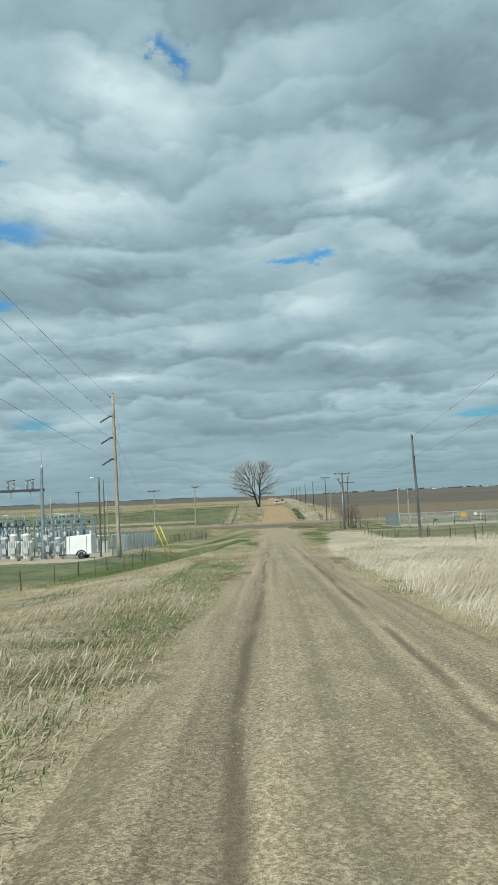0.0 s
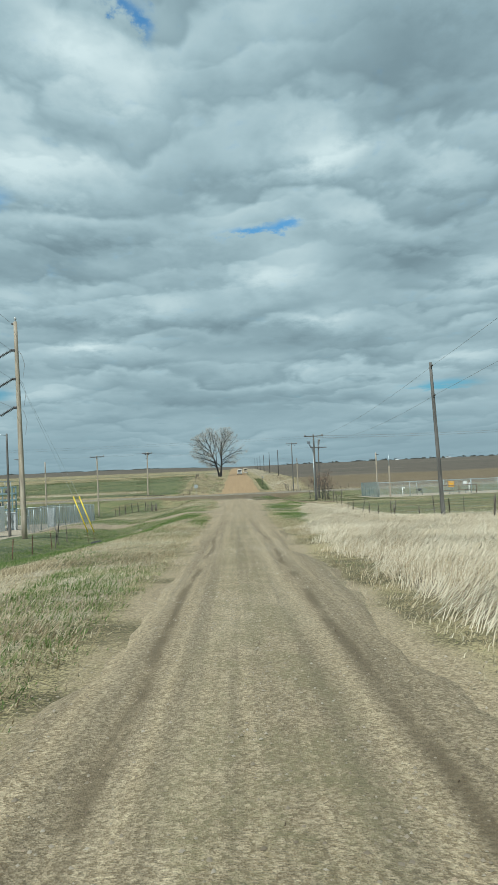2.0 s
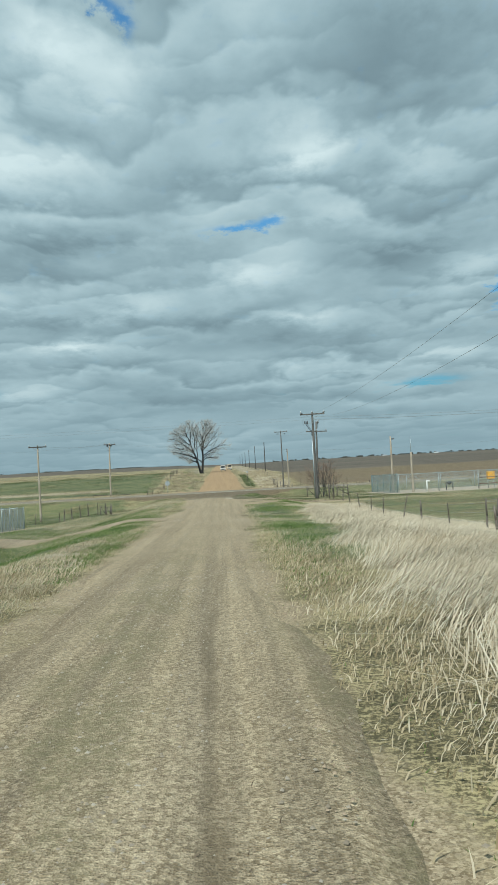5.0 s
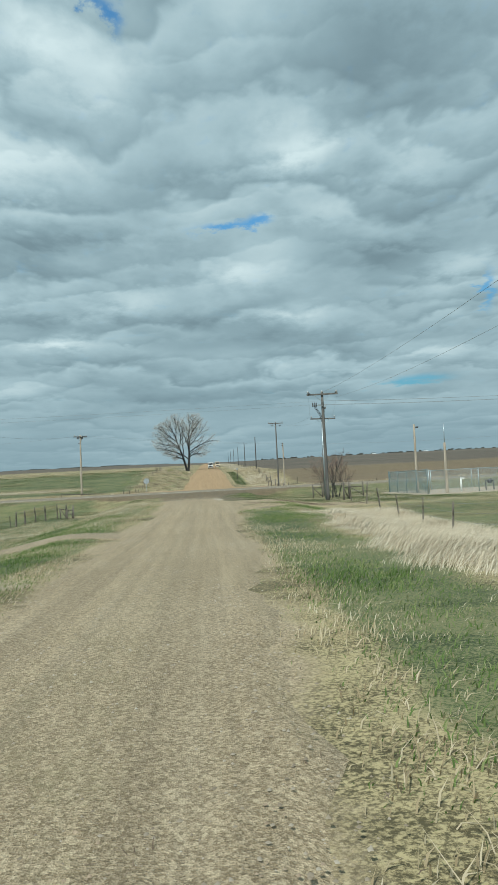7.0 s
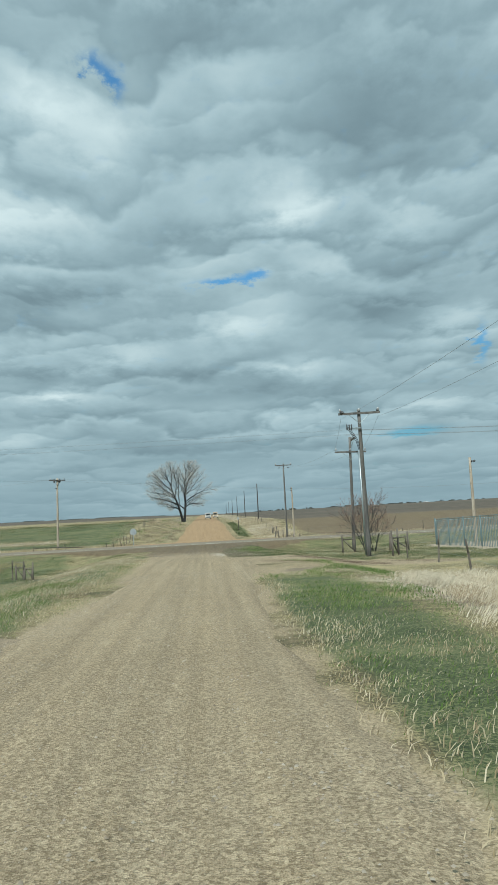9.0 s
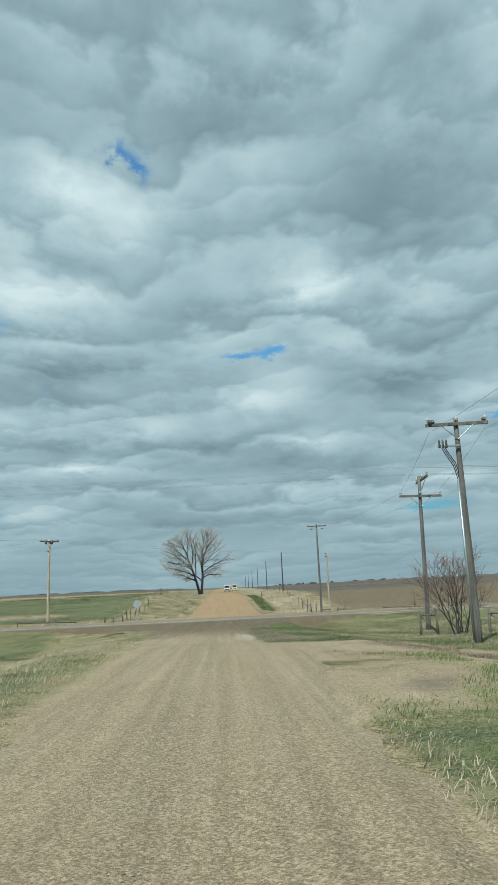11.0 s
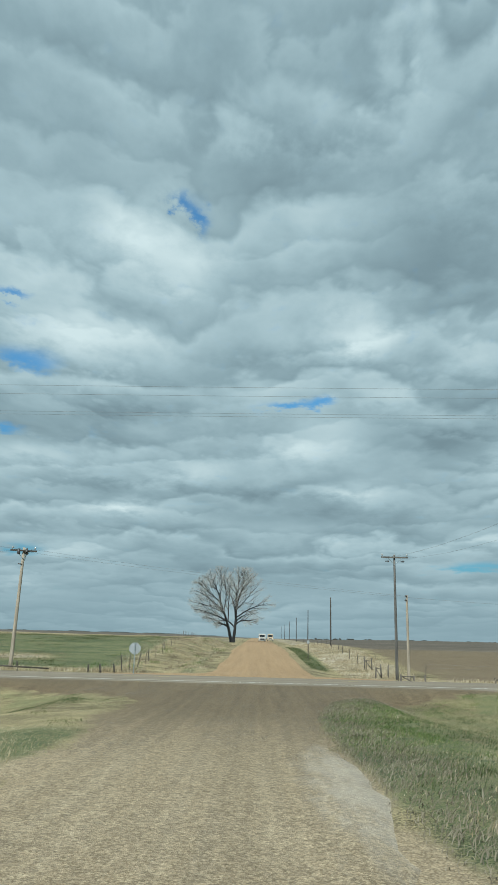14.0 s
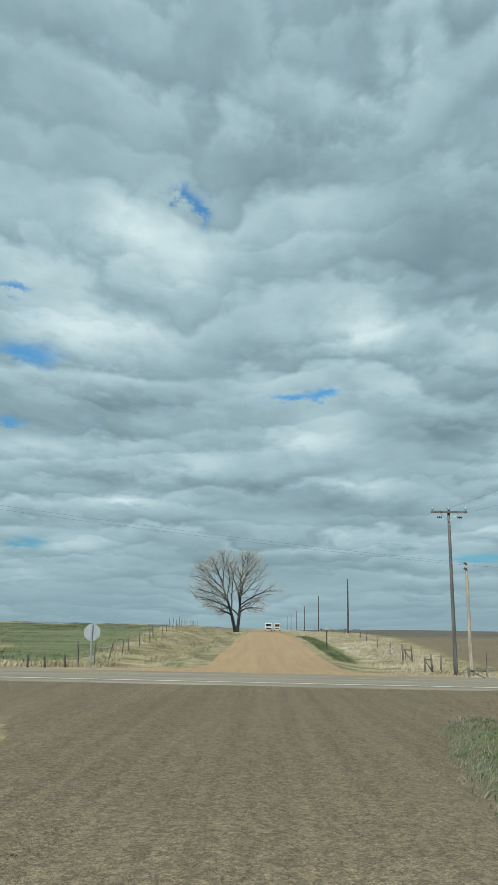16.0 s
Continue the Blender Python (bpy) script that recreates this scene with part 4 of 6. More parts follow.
# yellow guards on the guy wires of the tall pole
for gx_, gy_, top_x in ((-10.3, -91.7, -1.0), (-10.85, -91.1, -1.0)):
    ob = thing("guy_guard", gx_, gy_, gz(gx_, gy_), "yellow plastic guy-wire guard leaning in the grass", "guy guard", "guy guards")
    foot, top = Vector((0, 0, -0.75 - gz(gx_, gy_))), Vector((top_x, 0.3, 1.75 - gz(gx_, gy_)))
    rod("sleeve", foot, top, 0.038, YELLOW, ob, seg=10)
    rod("anchor_rod", (0.12, -0.05, -0.25), foot + (top - foot) * 0.1, 0.018, RUSTY, ob)
    rod("guy_wire", foot + (top - foot) * 0.98, (-15.1 - gx_, -91.65 - gy_, 10.0 - gz(gx_, gy_)), 0.008, GALV, ob, seg=5)

# ---- substation ----
def post_bushing(bm, p, h=1.2, r=0.09):
    prof, n = [(r * 0.5, 0)], max(3, int(h / 0.12))
    for i in range(n):
        a = h * (i + 0.3) / n
        prof += [(r * 0.6, a), (r, a + 0.02), (r * 0.6, a + 0.06)]
    lathe(bm, p, prof + [(r * 0.4, h)], 10)


def gz_pad(x, y):
    return gz(x, y) + 0.05


mast = thing("lightning_mast", -25.7, -80, gz_pad(-25.7, -80), "tall tapered grey steel mast with a thin spire", "mast", "substation masts")
bm = bmesh.new()
lathe(bm, (0, 0, 0), ((0.26, 0), (0.24, 1.5), (0.19, 6.0), (0.15, 9.9), (0.15, 10.0)), 8)
part("shaft", bm, GALV, mast)
bm = bmesh.new()
lathe(bm, (0, 0, 9.95), ((0.13, 0), (0.13, 0.12), (0.05, 0.2), (0.03, 1.6), (0.012, 3.1)), 8)
part("spire", bm, GALV, mast)
block("base_plate", (0, 0, 0.03), (0.8, 0.8, 0.06), GALV, mast)
block("control_box", (0.35, -0.3, 2.4), (0.4, 0.3, 0.6), GREY_PAINT, mast)
mast2 = copy_thing(mast, pose(-33.5, -79.6, gz_pad(-33.5, -79.6)))

beam = thing("switch_beam", -29.6, -79.8, gz_pad(-29.6, -79.8) + 7.55, "grey steel beam with switch insulators between the masts", "steel beam")
block("girder", (0, 0, 0), (8.2, 0.28, 0.30), DARK_POLYMER, beam, 0.02)
for i, x in enumerate((-1.9, -1.3, 0.1, 0.7, 2.2, 2.8)):
    bm = bmesh.new()
    post_bushing(bm, (x, 0, 0.15), 0.95, 0.2)
    part("insulator", bm, PORCELAIN, beam, smooth_faces=True)
for x in (-1.6, 0.4, 2.5):
    rod("switch_blade", (x - 0.45, 0, 1.1), (x + 0.5, 0, 1.16), 0.06, DARK_POLYMER, beam)
    bm = bmesh.new()
    post_bushing(bm, (x, 0, -0.75), 0.6, 0.1)
    part("hanging_insulator", bm, PORCELAIN, beam, smooth_faces=True)


def regulator(x, y, r, h, mat, label):
    """An oil-filled tank with fins, lid, control box and bushings."""
    ob = thing("voltage_regulator", x, y, gz_pad(x, y), label, "voltage regulator", "substation tanks")
    block("plinth", (0, 0, 0.12), (r * 2.3, r * 2.3, 0.24), CRUSHED, ob, 0.03)
    bm = bmesh.new()
    lathe(bm, (0, 0, 0.24), ((r * 0.97, 0), (r, 0.05), (r, h - 0.1), (r * 1.04, h - 0.08), (r * 1.04, h), (r * 0.8, h + 0.12), (r * 0.15, h + 0.16)), 18)
    part("tank", bm, mat, ob)
    for k in range(7):
        a = radians(-150 + k * 25)
        t = Matrix.Rotation(a, 4, "Z")
        block("cooling_fin", t @ Vector((r + 0.09, 0, 0.24 + h * 0.45)), (0.2, 0.035, h * 0.62), mat, ob, 0.0, t)
    for k in range(3):
        a = radians(90 + 120 * k)
        bm = bmesh.new()
        post_bushing(bm, (r * 0.55 * math.cos(a), r * 0.55 * math.sin(a), 0.24 + h + 0.08), 0.75, 0.09)
        part("bushing", bm, PORCELAIN, ob, smooth_faces=True)
    block("control_box", (r * 0.3, -r - 0.14, 1.1), (0.4, 0.24, 0.6), GREY_PAINT, ob, 0.02)
    return ob


for x, y, r, h, m, lab in ((-28.7, -80.6, 0.42, 2.5, PALE_TANK, "pale grey finned regulator tank on the rock bed"), (-27.2, -80.9, 0.42, 2.5, PALE_TANK, "pale grey finned regulator tank on the rock bed"), (-29.8, -80.2, 0.42, 2.2, GREY_PAINT, "mid grey finned regulator tank on the rock bed"), (-25.9, -77.6, 0.4, 2.2, GREY_PAINT, "mid grey finned regulator tank on the rock bed"), (-24.3, -79.2, 0.38, 2.0, GREY_PAINT, "mid grey finned regulator tank on the rock bed")):
    regulator(x, y, r, h, m, lab)


def breaker_rack(x, y, length):
    """A steel frame that carries a row of breakers and their insulators."""
    ob = thing("breaker_rack", x, y, gz_pad(x, y), "grey-green steel rack with a row of breakers", "steel rack", turn=4)
    n = 6
    for i in range(n):
        for s in (-0.9, 0.9):
            block("leg", (-length / 2 + length * i / (n - 1), s, 2.2), (0.13, 0.13, 4.4), TEAL_PAINT, ob, 0.01)
    for i in range(n - 1):
        u0, u1 = -length / 2 + length * i / (n - 1), -length / 2 + length * (i + 1) / (n - 1)
        rod("brace", (u0, -0.9, 2.05), (u1, -0.9, 3.0), 0.035, TEAL_PAINT, ob, seg=5)
        bm = bmesh.new()
        lathe(bm, ((u0 + u1) / 2, -0.2, 3.72), ((0.13, 0), (0.15, 0.04), (0.15, 0.4), (0.06, 0.46)), 10)
        part("breaker_tank", bm, DARK_POLYMER, ob)
        bm = bmesh.new()
        post_bushing(bm, (u0 + 0.3, -0.85, 3.75), 0.5, 0.08)
        part("insulator", bm, PORCELAIN, ob, smooth_faces=True)
        rod("jumper", (u0 + 0.3, -0.85, 4.25), ((u0 + u1) / 2, -0.75, 3.35), 0.02, WIRE, ob, seg=5)
    for z in (2.0, 3.0, 3.7, 4.35):
        for s in (-0.9, 0.9):
            block("rail", (0, s, z), (length + 0.2, 0.10, 0.14), TEAL_PAINT, ob, 0.01)
    for i in range(n):
        block("tie", (-length / 2 + length * i / (n - 1), 0, 3.62), (0.1, 1.8, 0.1), TEAL_PAINT, ob, 0.01)
    for i in range(7):
        u = -length / 2 + 0.4 + (length - 0.8) * i / 6
        bm = bmesh.new()
        lathe(bm, (u, -0.75, 2.2), ((0.18, 0), (0.22, 0.05), (0.22, 0.55), (0.12, 0.62)), 10)
        part("breaker_tank", bm, DARK_POLYMER if i % 2 else GREY_PAINT, ob)
        bm = bmesh.new()
        post_bushing(bm, (u, -0.75, 2.85), 0.55, 0.07)
        part("bushing", bm, PORCELAIN, ob, smooth_faces=True)
    for i in range(9):
        bm = bmesh.new()
        post_bushing(bm, (-length / 2 + 0.25 + (length - 0.5) * i / 8, 0.7 if i % 2 else -0.3, 4.42), 0.55, 0.07)
        part("insulator", bm, PORCELAIN, ob, smooth_faces=True)
    for s in (-0.3, 0.3, 0.7):
        rod("bus_bar", (-length / 2, s, 5.0), (length / 2, s, 5.0), 0.03, GALV, ob)
    for i in range(4):
        block("control_box", (-length / 2 + 0.7 + 1.2 * i, -0.98, 1.2), (0.5, 0.3, 0.9), GREY_PAINT if i != 1 else PALE_TANK, ob, 0.02)
    return ob


breaker_rack(-26.6, -70.5, 5.6)
breaker_rack(-31.0, -75.5, 4.2)
breaker_rack(-27.4, -64.0, 7.0)
tr = thing("power_transformer", -32.5, -72, gz_pad(-32.5, -72), "large grey power transformer with radiators", "transformer")
block("tank", (0, 0, 1.5), (2.6, 1.8, 2.6), GREY_PAINT, tr, 0.06)
for i in range(6):
    block("radiator", (-1.1 + 0.44 * i, -1.2, 1.45), (0.1, 0.5, 2.0), GREY_PAINT, tr, 0.01)
bm = bmesh.new()
lathe(bm, (-1.0, 0.3, 3.5), ((0.3, 0), (0.32, 0.05), (0.32, 1.7), (0.3, 1.75)), 14, (1, 0, 0))
part("conservator", bm, PALE_TANK, tr)
for i in range(3):
    bm = bmesh.new()
    post_bushing(bm, (-0.8 + 0.8 * i, -0.3, 2.8), 1.3, 0.13)
    part("bushing", bm, PORCELAIN, tr, smooth_faces=True)
for x, y, w, h in ((-22.8, -68.5, 0.9, 1.7), (-21.6, -68.2, 0.7, 1.3), (-20.2, -63, 0.8, 1.9)):
    ob = thing("control_cabinet", x, y, gz_pad(x, y), "grey steel control cabinet on the rock bed", "cabinet", "control cabinets")
    block("body", (0, 0, h / 2), (w, 0.6, h), GREY_PAINT, ob, 0.02)
    block("door", (0, -0.315, h / 2), (w * 0.88, 0.03, h * 0.88), GREY_PAINT, ob, 0.01)
    block("handle", (w * 0.3, -0.35, h * 0.5), (0.03, 0.04, 0.16), BLACK, ob, 0.005)
    block("roof", (0, -0.02, h + 0.02), (w + 0.08, 0.7, 0.05), GREY_PAINT, ob, 0.01)

utility_pole(-21.2, -70, 8.9, "thin grey timber pole inside the substation", timber=TIMBER, r=0.09)

# cargo trailer
tl = thing("cargo_trailer", -21.3, -81.0, gz(-21.3, -81) + 0.02, "white enclosed single-axle cargo trailer parked at the substation", "trailer", turn=-4)
bm = bmesh.new()
box(bm, (0, 0, 1.55), (2.7, 1.7, 2.1), None, 0.05)
for v in bm.verts:
    if v.co.z > 2 and v.co.x < 0:
        v.co.z -= 0.22 * (-v.co.x / 1.55)
part("body", bm, WHITE_PANEL, tl)
for x in (-1.0, 0.85):
    block("seam", (x, -0.862, 1.5), (0.05, 0.02, 1.95), GALV, tl, 0.0)
block("corner_trim", (-1.34, -0.855, 1.4), (0.12, 0.03, 1.75), GREY_PAINT, tl, 0.0)
block("sill", (0, -0.86, 0.53), (2.72, 0.03, 0.12), GALV, tl, 0.0)
for s in (-1, 1):
    wheel = thing("wheel", 0, 0, 0, "black tyre on a pale rim", "")
    del wheel["label"]
    wheel.parent = tl
    bm = bmesh.new()
    lathe(bm, (0.25, s * 0.8, 0.39), ((0.2, -0.1), (0.36, -0.1), (0.39, -0.06), (0.39, 0.06), (0.36, 0.1), (0.2, 0.1)), 20, (0, s, 0))
    part("tyre", bm, BLACK, wheel)
    bm = bmesh.new()
    lathe(bm, (0.25, s * 0.8, 0.39), ((0.2, 0.02), (0.2, 0.1), (0.12, 0.07), (0.05, 0.09), (0.03, 0.11)), 16, (0, s, 0))
    part("rim", bm, PALE_TANK, wheel)
    bm = bmesh.new()
    n = 10
    for i in range(n):
        a, b = math.pi * i / n, math.pi * (i + 1) / n
        ca, cb = Vector((0.25 + 0.54 * math.cos(a), s * 0.875, 0.42 + 0.52 * math.sin(a))), Vector((0.25 + 0.54 * math.cos(b), s * 0.875, 0.42 + 0.52 * math.sin(b)))
        tube(bm, ca, cb, 0.075, seg=6)
    part("fender", bm, BLACK, tl)
rod("drawbar", (-1.3, 0, 0.45), (-2.5, 0, 0.45), 0.05, BLACK, tl)
rod("jack", (-2.1, 0.05, 0.0), (-2.1, 0.05, 0.85), 0.035, GALV, tl)


def chain_fence(points, h, label, slats=False, spacing=3.0, pitch=0.15, weave=None, steel=None):
    """Steel posts, a top rail and a woven panel from post to post."""
    x0, y0 = points[0]
    z0 = gz(x0, y0)
    ob = thing("chain_link_fence", x0, y0, z0, label, "chain-link fence", "fences")
    at = lambda x, y, z: Vector((x - x0, y - y0, z - z0))
    posts = []
    for (ax, ay), (bx, by) in zip(points, points[1:]):
        n = max(1, round(math.hypot(bx - ax, by - ay) / spacing))
        posts += [(ax + (bx - ax) * i / n, ay + (by - ay) * i / n) for i in range(n)]
    posts.append(points[-1])
    for x, y in posts:
        rod("post", at(x, y, gz(x, y) - 0.1), at(x, y, gz(x, y) + h + 0.08), 0.04, steel or GALV, ob, seg=7)
    for (ax, ay), (bx, by) in zip(posts, posts[1:]):
        rod("rail", at(ax, ay, gz(ax, ay) + h), at(bx, by, gz(bx, by) + h), 0.025, steel or GALV, ob, seg=6)
        bm = bmesh.new()
        if slats:
            length = math.hypot(bx - ax, by - ay)
            n = max(2, int(length / pitch))
            for i in range(n):
                u = (i + 0.5) / n
                px_, py_ = ax + (bx - ax) * u, ay + (by - ay) * u
                t = Matrix.Rotation(math.atan2(by - ay, bx - ax), 4, "Z")
                g = bmesh.ops.create_cube(bm, size=1.0)
                bmesh.ops.transform(bm, matrix=Matrix.Translation(at(px_, py_, gz(px_, py_) + h / 2 + 0.02)) @ t @ Matrix.Diagonal((0.06, 0.02, h - 0.1, 1)), verts=g["verts"])
            tagged(part("slats", bm, weave or SLATTED, ob), kind="stuff")
        else:
            vs = [bm.verts.new(p) for p in (at(ax, ay, gz(ax, ay) + 0.03), at(bx, by, gz(bx, by) + 0.03), at(bx, by, gz(bx, by) + h), at(ax, ay, gz(ax, ay) + h))]
            bm.faces.new(vs)
            part("panel", bm, WOVEN, ob)
    return ob


chain_fence([(-18.1, -80.5), (-19.4, -43), (-34, -43), (-48, -43)], 2.2, "grey slatted chain-link fence round the substation", slats=True, pitch=0.26)
chain_fence([(18.8, -30.5), (18.8, -43.6)], 2.05, "teal-grey slatted chain-link fence of the compound", slats=True, pitch=0.27, weave=TEAL_SLATS, steel=TEAL_SLATS)
chain_fence([(18.9, -43.7), (48, -43.7)], 1.95, "bare chain-link fence along the front of the compound", spacing=4.2)
chain_fence([(18.9, -30.4), (48, -30.4)], 1.95, "bare chain-link fence along the back of the compound", spacing=4.2)

# compound contents
cb = thing("meter_cabinet", 29.2, -41.8, gz(29.2, -41.8) + 0.05, "orange-yellow cabinet on a steel stand", "cabinet")
block("body", (0, 0, 1.3), (0.75, 0.45, 0.7), ORANGE, cb, 0.03)
block("lid", (0, -0.02, 1.68), (0.8, 0.52, 0.06), ORANGE, cb, 0.01)
for sx in (-0.32, 0.32):
    rod("leg", (sx, 0, 0), (sx, 0, 0.97), 0.04, GALV, cb)
sp = thing("control_cabinet", 31.2, -41.5, gz(31.2, -41.5) + 0.05, "small white cabinet on a post", "cabinet", "control cabinets")
rod("post", (0, 0, 0), (0, 0, 1.3), 0.04, GALV, sp)
block("body", (0, -0.05, 1.45), (0.5, 0.25, 0.45), PALE_TANK, sp, 0.02)
fr = thing("pipe_frame", 30.0, -42.6, gz(30, -42.6) + 0.05, "dark pipe barrier frame round the cabinets", "barrier")
for u in (-2.4, 0, 2.4):
    rod("post", (u, 0, 0), (u, 0, 1.25), 0.06, RUSTY, fr)
for z in (0.5, 1.15):
    rod("rail", (-2.4, 0, z), (2.4, 0, z), 0.045, RUSTY, fr)
bx = thing("gas_meter", 25.0, -41.0, gz(25, -41) + 0.05, "black gas meter on a pipe loop", "meter")
for sx in (-0.35, 0.35):
    rod("pipe", (sx, 0, 0), (sx, 0, 0.8), 0.05, DARK_POLYMER, bx)
rod("pipe", (-0.4, 0, 0.8), (0.4, 0, 0.8), 0.05, DARK_POLYMER, bx)
bm = bmesh.new()
lathe(bm, (0, -0.18, 0.75), ((0.05, 0), (0.2, 0.05), (0.22, 0.2), (0.1, 0.33)), 12, (0, 1, 0))
part("body", bm, DARK_POLYMER, bx)
for x, y, h in ((23.0, -39.5, 1.1), (33.5, -36, 1.3)):
    vp = thing("vent_pipe", x, y, gz(x, y) + 0.05, "white vent pipe with a turned-down cap", "vent pipe", "vent pipes")
    rod("pipe", (0, 0, 0), (0, 0, h), 0.07, WHITE_PANEL, vp)
    rod("cap", (-0.05, 0, h), (0.3, 0, h - 0.04), 0.08, WHITE_PANEL, vp)

# ---- wire fences ----


def wire_fence(points, label, h=1.15, spacing=4.5, metal=False, wires=3, jitter=5.0, seed=1, stout=1.0):
    """Posts that lean a little, with strands of wire between."""
    rnd = random.Random(seed)
    x0, y0 = points[0]
    z0 = gz(x0, y0)
    ob = thing("wire_fence", x0, y0, z0, label, "wire fence", "wire fences")
    tops = []
    line = []
    for (ax, ay), (bx_, by) in zip(points, points[1:]):
        n = max(1, round(math.hypot(bx_ - ax, by - ay) / spacing))
        line += [(ax + (bx_ - ax) * i / n, ay + (by - ay) * i / n) for i in range(n)]
    line.append(points[-1])
    for i, (x, y) in enumerate(line):
        x, y = x + rnd.uniform(-0.15, 0.15), y + rnd.uniform(-0.4, 0.4)
        b = Vector((x - x0, y - y0, gz(x, y) - z0))
        hh = h * rnd.uniform(0.88, 1.12)
        tip = b + Vector((math.sin(radians(rnd.gauss(0, jitter))) * hh, math.sin(radians(rnd.gauss(0, jitter))) * hh, hh))
        bm = bmesh.new()
        if metal:
            box(bm, (b + tip) / 2 - Vector((0, 0, 0.08)), (0.045, 0.05, hh + 0.2), (tip - b).to_track_quat("Z", "Y").to_matrix().to_4x4())
        else:
            r = rnd.uniform(0.032, 0.05) * stout
            tube(bm, b - Vector((0, 0, 0.2)), b.lerp(tip, 0.55), r, r * 0.95, 7, False)
            tube(bm, b.lerp(tip, 0.55), tip, r * 0.95, r * 0.8, 7)
        part("post", bm, RUSTY if metal else POST_WOOD, ob)
        tops.append((b, tip))
    for k in range(wires):
        f = 0.93 - 0.27 * k
        bm = bmesh.new()
        for (b0, t0), (b1, t1) in zip(tops, tops[1:]):
            p, q = b0.lerp(t0, f), b1.lerp(t1, f)
            mid = (p + q) / 2 - Vector((0, 0, 0.03))
            tube(bm, p, mid, 0.004, seg=4, caps=False)
            tube(bm, mid, q, 0.004, seg=4, caps=False)
        part("wire", bm, WIRE, ob)
    return ob


wire_fence([(-12.6, -150), (-12.3, -127), (-12.2, -96)], "low steel T-post fence in the dry grass", 0.95, 4.6, True, 3, 3, 3)
wire_fence([(-12.2, -95.5), (-12.4, -90.5), (-13.6, -88.5)], "short run of old wooden posts by the tall pole", 1.15, 2.2, False, 2, 6, 5)
wire_fence([(10.0, -94.3), (10.4, -75), (11.3, -50)], "weathered wooden post fence along the pale grass", 1.3, 5.0, False, 3, 8, 7)
wire_fence([(10.0, -94.3), (20.0, -85.6), (60, -76)], "weathered wooden post fence across the pasture", 1.5, 4.4, False, 3, 4, 8)
wire_fence([(10.0, -94.8), (10.6, -125), (11.5, -180)], "weathered wooden post fence in tall grass", 1.1, 6.0, False, 3, 5, 19)
wire_fence([(-27, -31), (-18.6, -30.6)], "old wooden post fence in the hollow", 1.2, 2.6, False, 3, 6, 9)
wire_fence([(-18.0, -30.6), (-13.2, -30.9)], "row of stout close-set old posts in the hollow", 1.45, 1.0, False, 2, 4, 10, 1.7)
wire_fence([(-9.6, 8), (-10.3, 28), (-11.0, 60), (-12.5, 107), (-13.2, 125)], "wooden post fence up the grassy bank", 1.25, 5.2, False, 3, 5, 11)
wire_fence([(11.4, 28), (11.8, 60), (12.0, 140)], "wooden post fence beside the hill road", 1.0, 9.0, False, 3, 5, 13)
wire_fence([(16, 22), (60, 24), (140, 26)], "low wooden post fence at the ploughed field", 1.1, 9.0, False, 2, 5, 14)


def brace_posts(x, y, turn, label, n=2, h=1.5, gap=1.1, seed=0):
    """Heavy corner posts with a rail and a slanting brace."""
    rnd = random.Random(seed)
    ob = thing("corner_brace", x, y, gz(x, y), label, "corner brace", "corner braces", turn=turn)
    for i in range(n):
        rod("post", (i * gap, 0, -0.3), (i * gap + rnd.uniform(-0.1, 0.1), rnd.uniform(-0.08, 0.08), h * rnd.uniform(0.8, 1.1)), 0.07, POST_WOOD, ob, 0.06, 9)
    if n > 1:
        rod("rail", (0, 0, h * 0.72), (gap, 0, h * 0.70), 0.04, POST_WOOD, ob)
        rod("brace", (0.05, 0.06, h * 0.7), (gap - 0.05, 0.06, 0.15), 0.04, POST_WOOD, ob)
    return ob


brace_posts(11.2, 28.2, 5, "two heavy grey posts with a rail", 2, 1.3, 0.7, 1)
brace_posts(10.6, 17.6, 20, "row of leaning grey corner posts", 3, 1.15, 0.6, 2)
brace_posts(11.3, 9.4, -8, "broken corner posts with a slanting brace", 3, 0.8, 0.9, 3)
brace_posts(10.4, -35.8, 10, "old corner posts by the bare shrubs", 2, 1.35, 0.9, 4)
brace_posts(11.3, -46.5, 60, "old corner posts by the bare shrubs", 2, 1.4, 1.2, 5)
brace_posts(13.6, -36.5, -20, "old corner posts by the bare shrubs", 2, 1.3, 1.3, 6)
brace_posts(-13.6, -30.9, 8, "broken corral corner of leaning posts and rails", 3, 1.3, 0.55, 8)
brace_posts(-12.9, -31.2, -25, "broken corral corner of leaning posts and rails", 2, 1.15, 0.7, 9)
rnd = random.Random(21)
for x, y in ((-20.5, 5.6), (-16.6, 5.4), (-11.6, 5.6), (-10.7, 5.5), (-9.8, 6.0), (17.5, 6.6), (20.8, 6.4), (26, 6.5)):
    ob = thing("marker_post", x, y, gz(x, y), "short dark wooden stub post by the highway", "post", "stub posts", lean=(rnd.uniform(-6, 6), rnd.uniform(-8, 8)))
    rod("stub", (0, 0, -0.2), (0, 0, rnd.uniform(0.5, 0.7)), 0.06, TIMBER_DARK, ob, 0.05, 8)
    block("cap", (0, 0, 0.45), (0.13, 0.13, 0.02), TIMBER_DARK, ob, 0.004)
for x0, x1, y in ((-20.4, -14.5, 5.9), (17.6, 25.5, 6.9)):
    ob = thing("fallen_rail", x0, y, gz(x0, y) + 0.08, "fallen dark rail in the grass", "rail", "fallen rails")
    rod("rail", (0, 0, 0.3), (x1 - x0, 0, 0.12 + gz(x1, y) - gz(x0, y)), 0.05, TIMBER_DARK, ob)

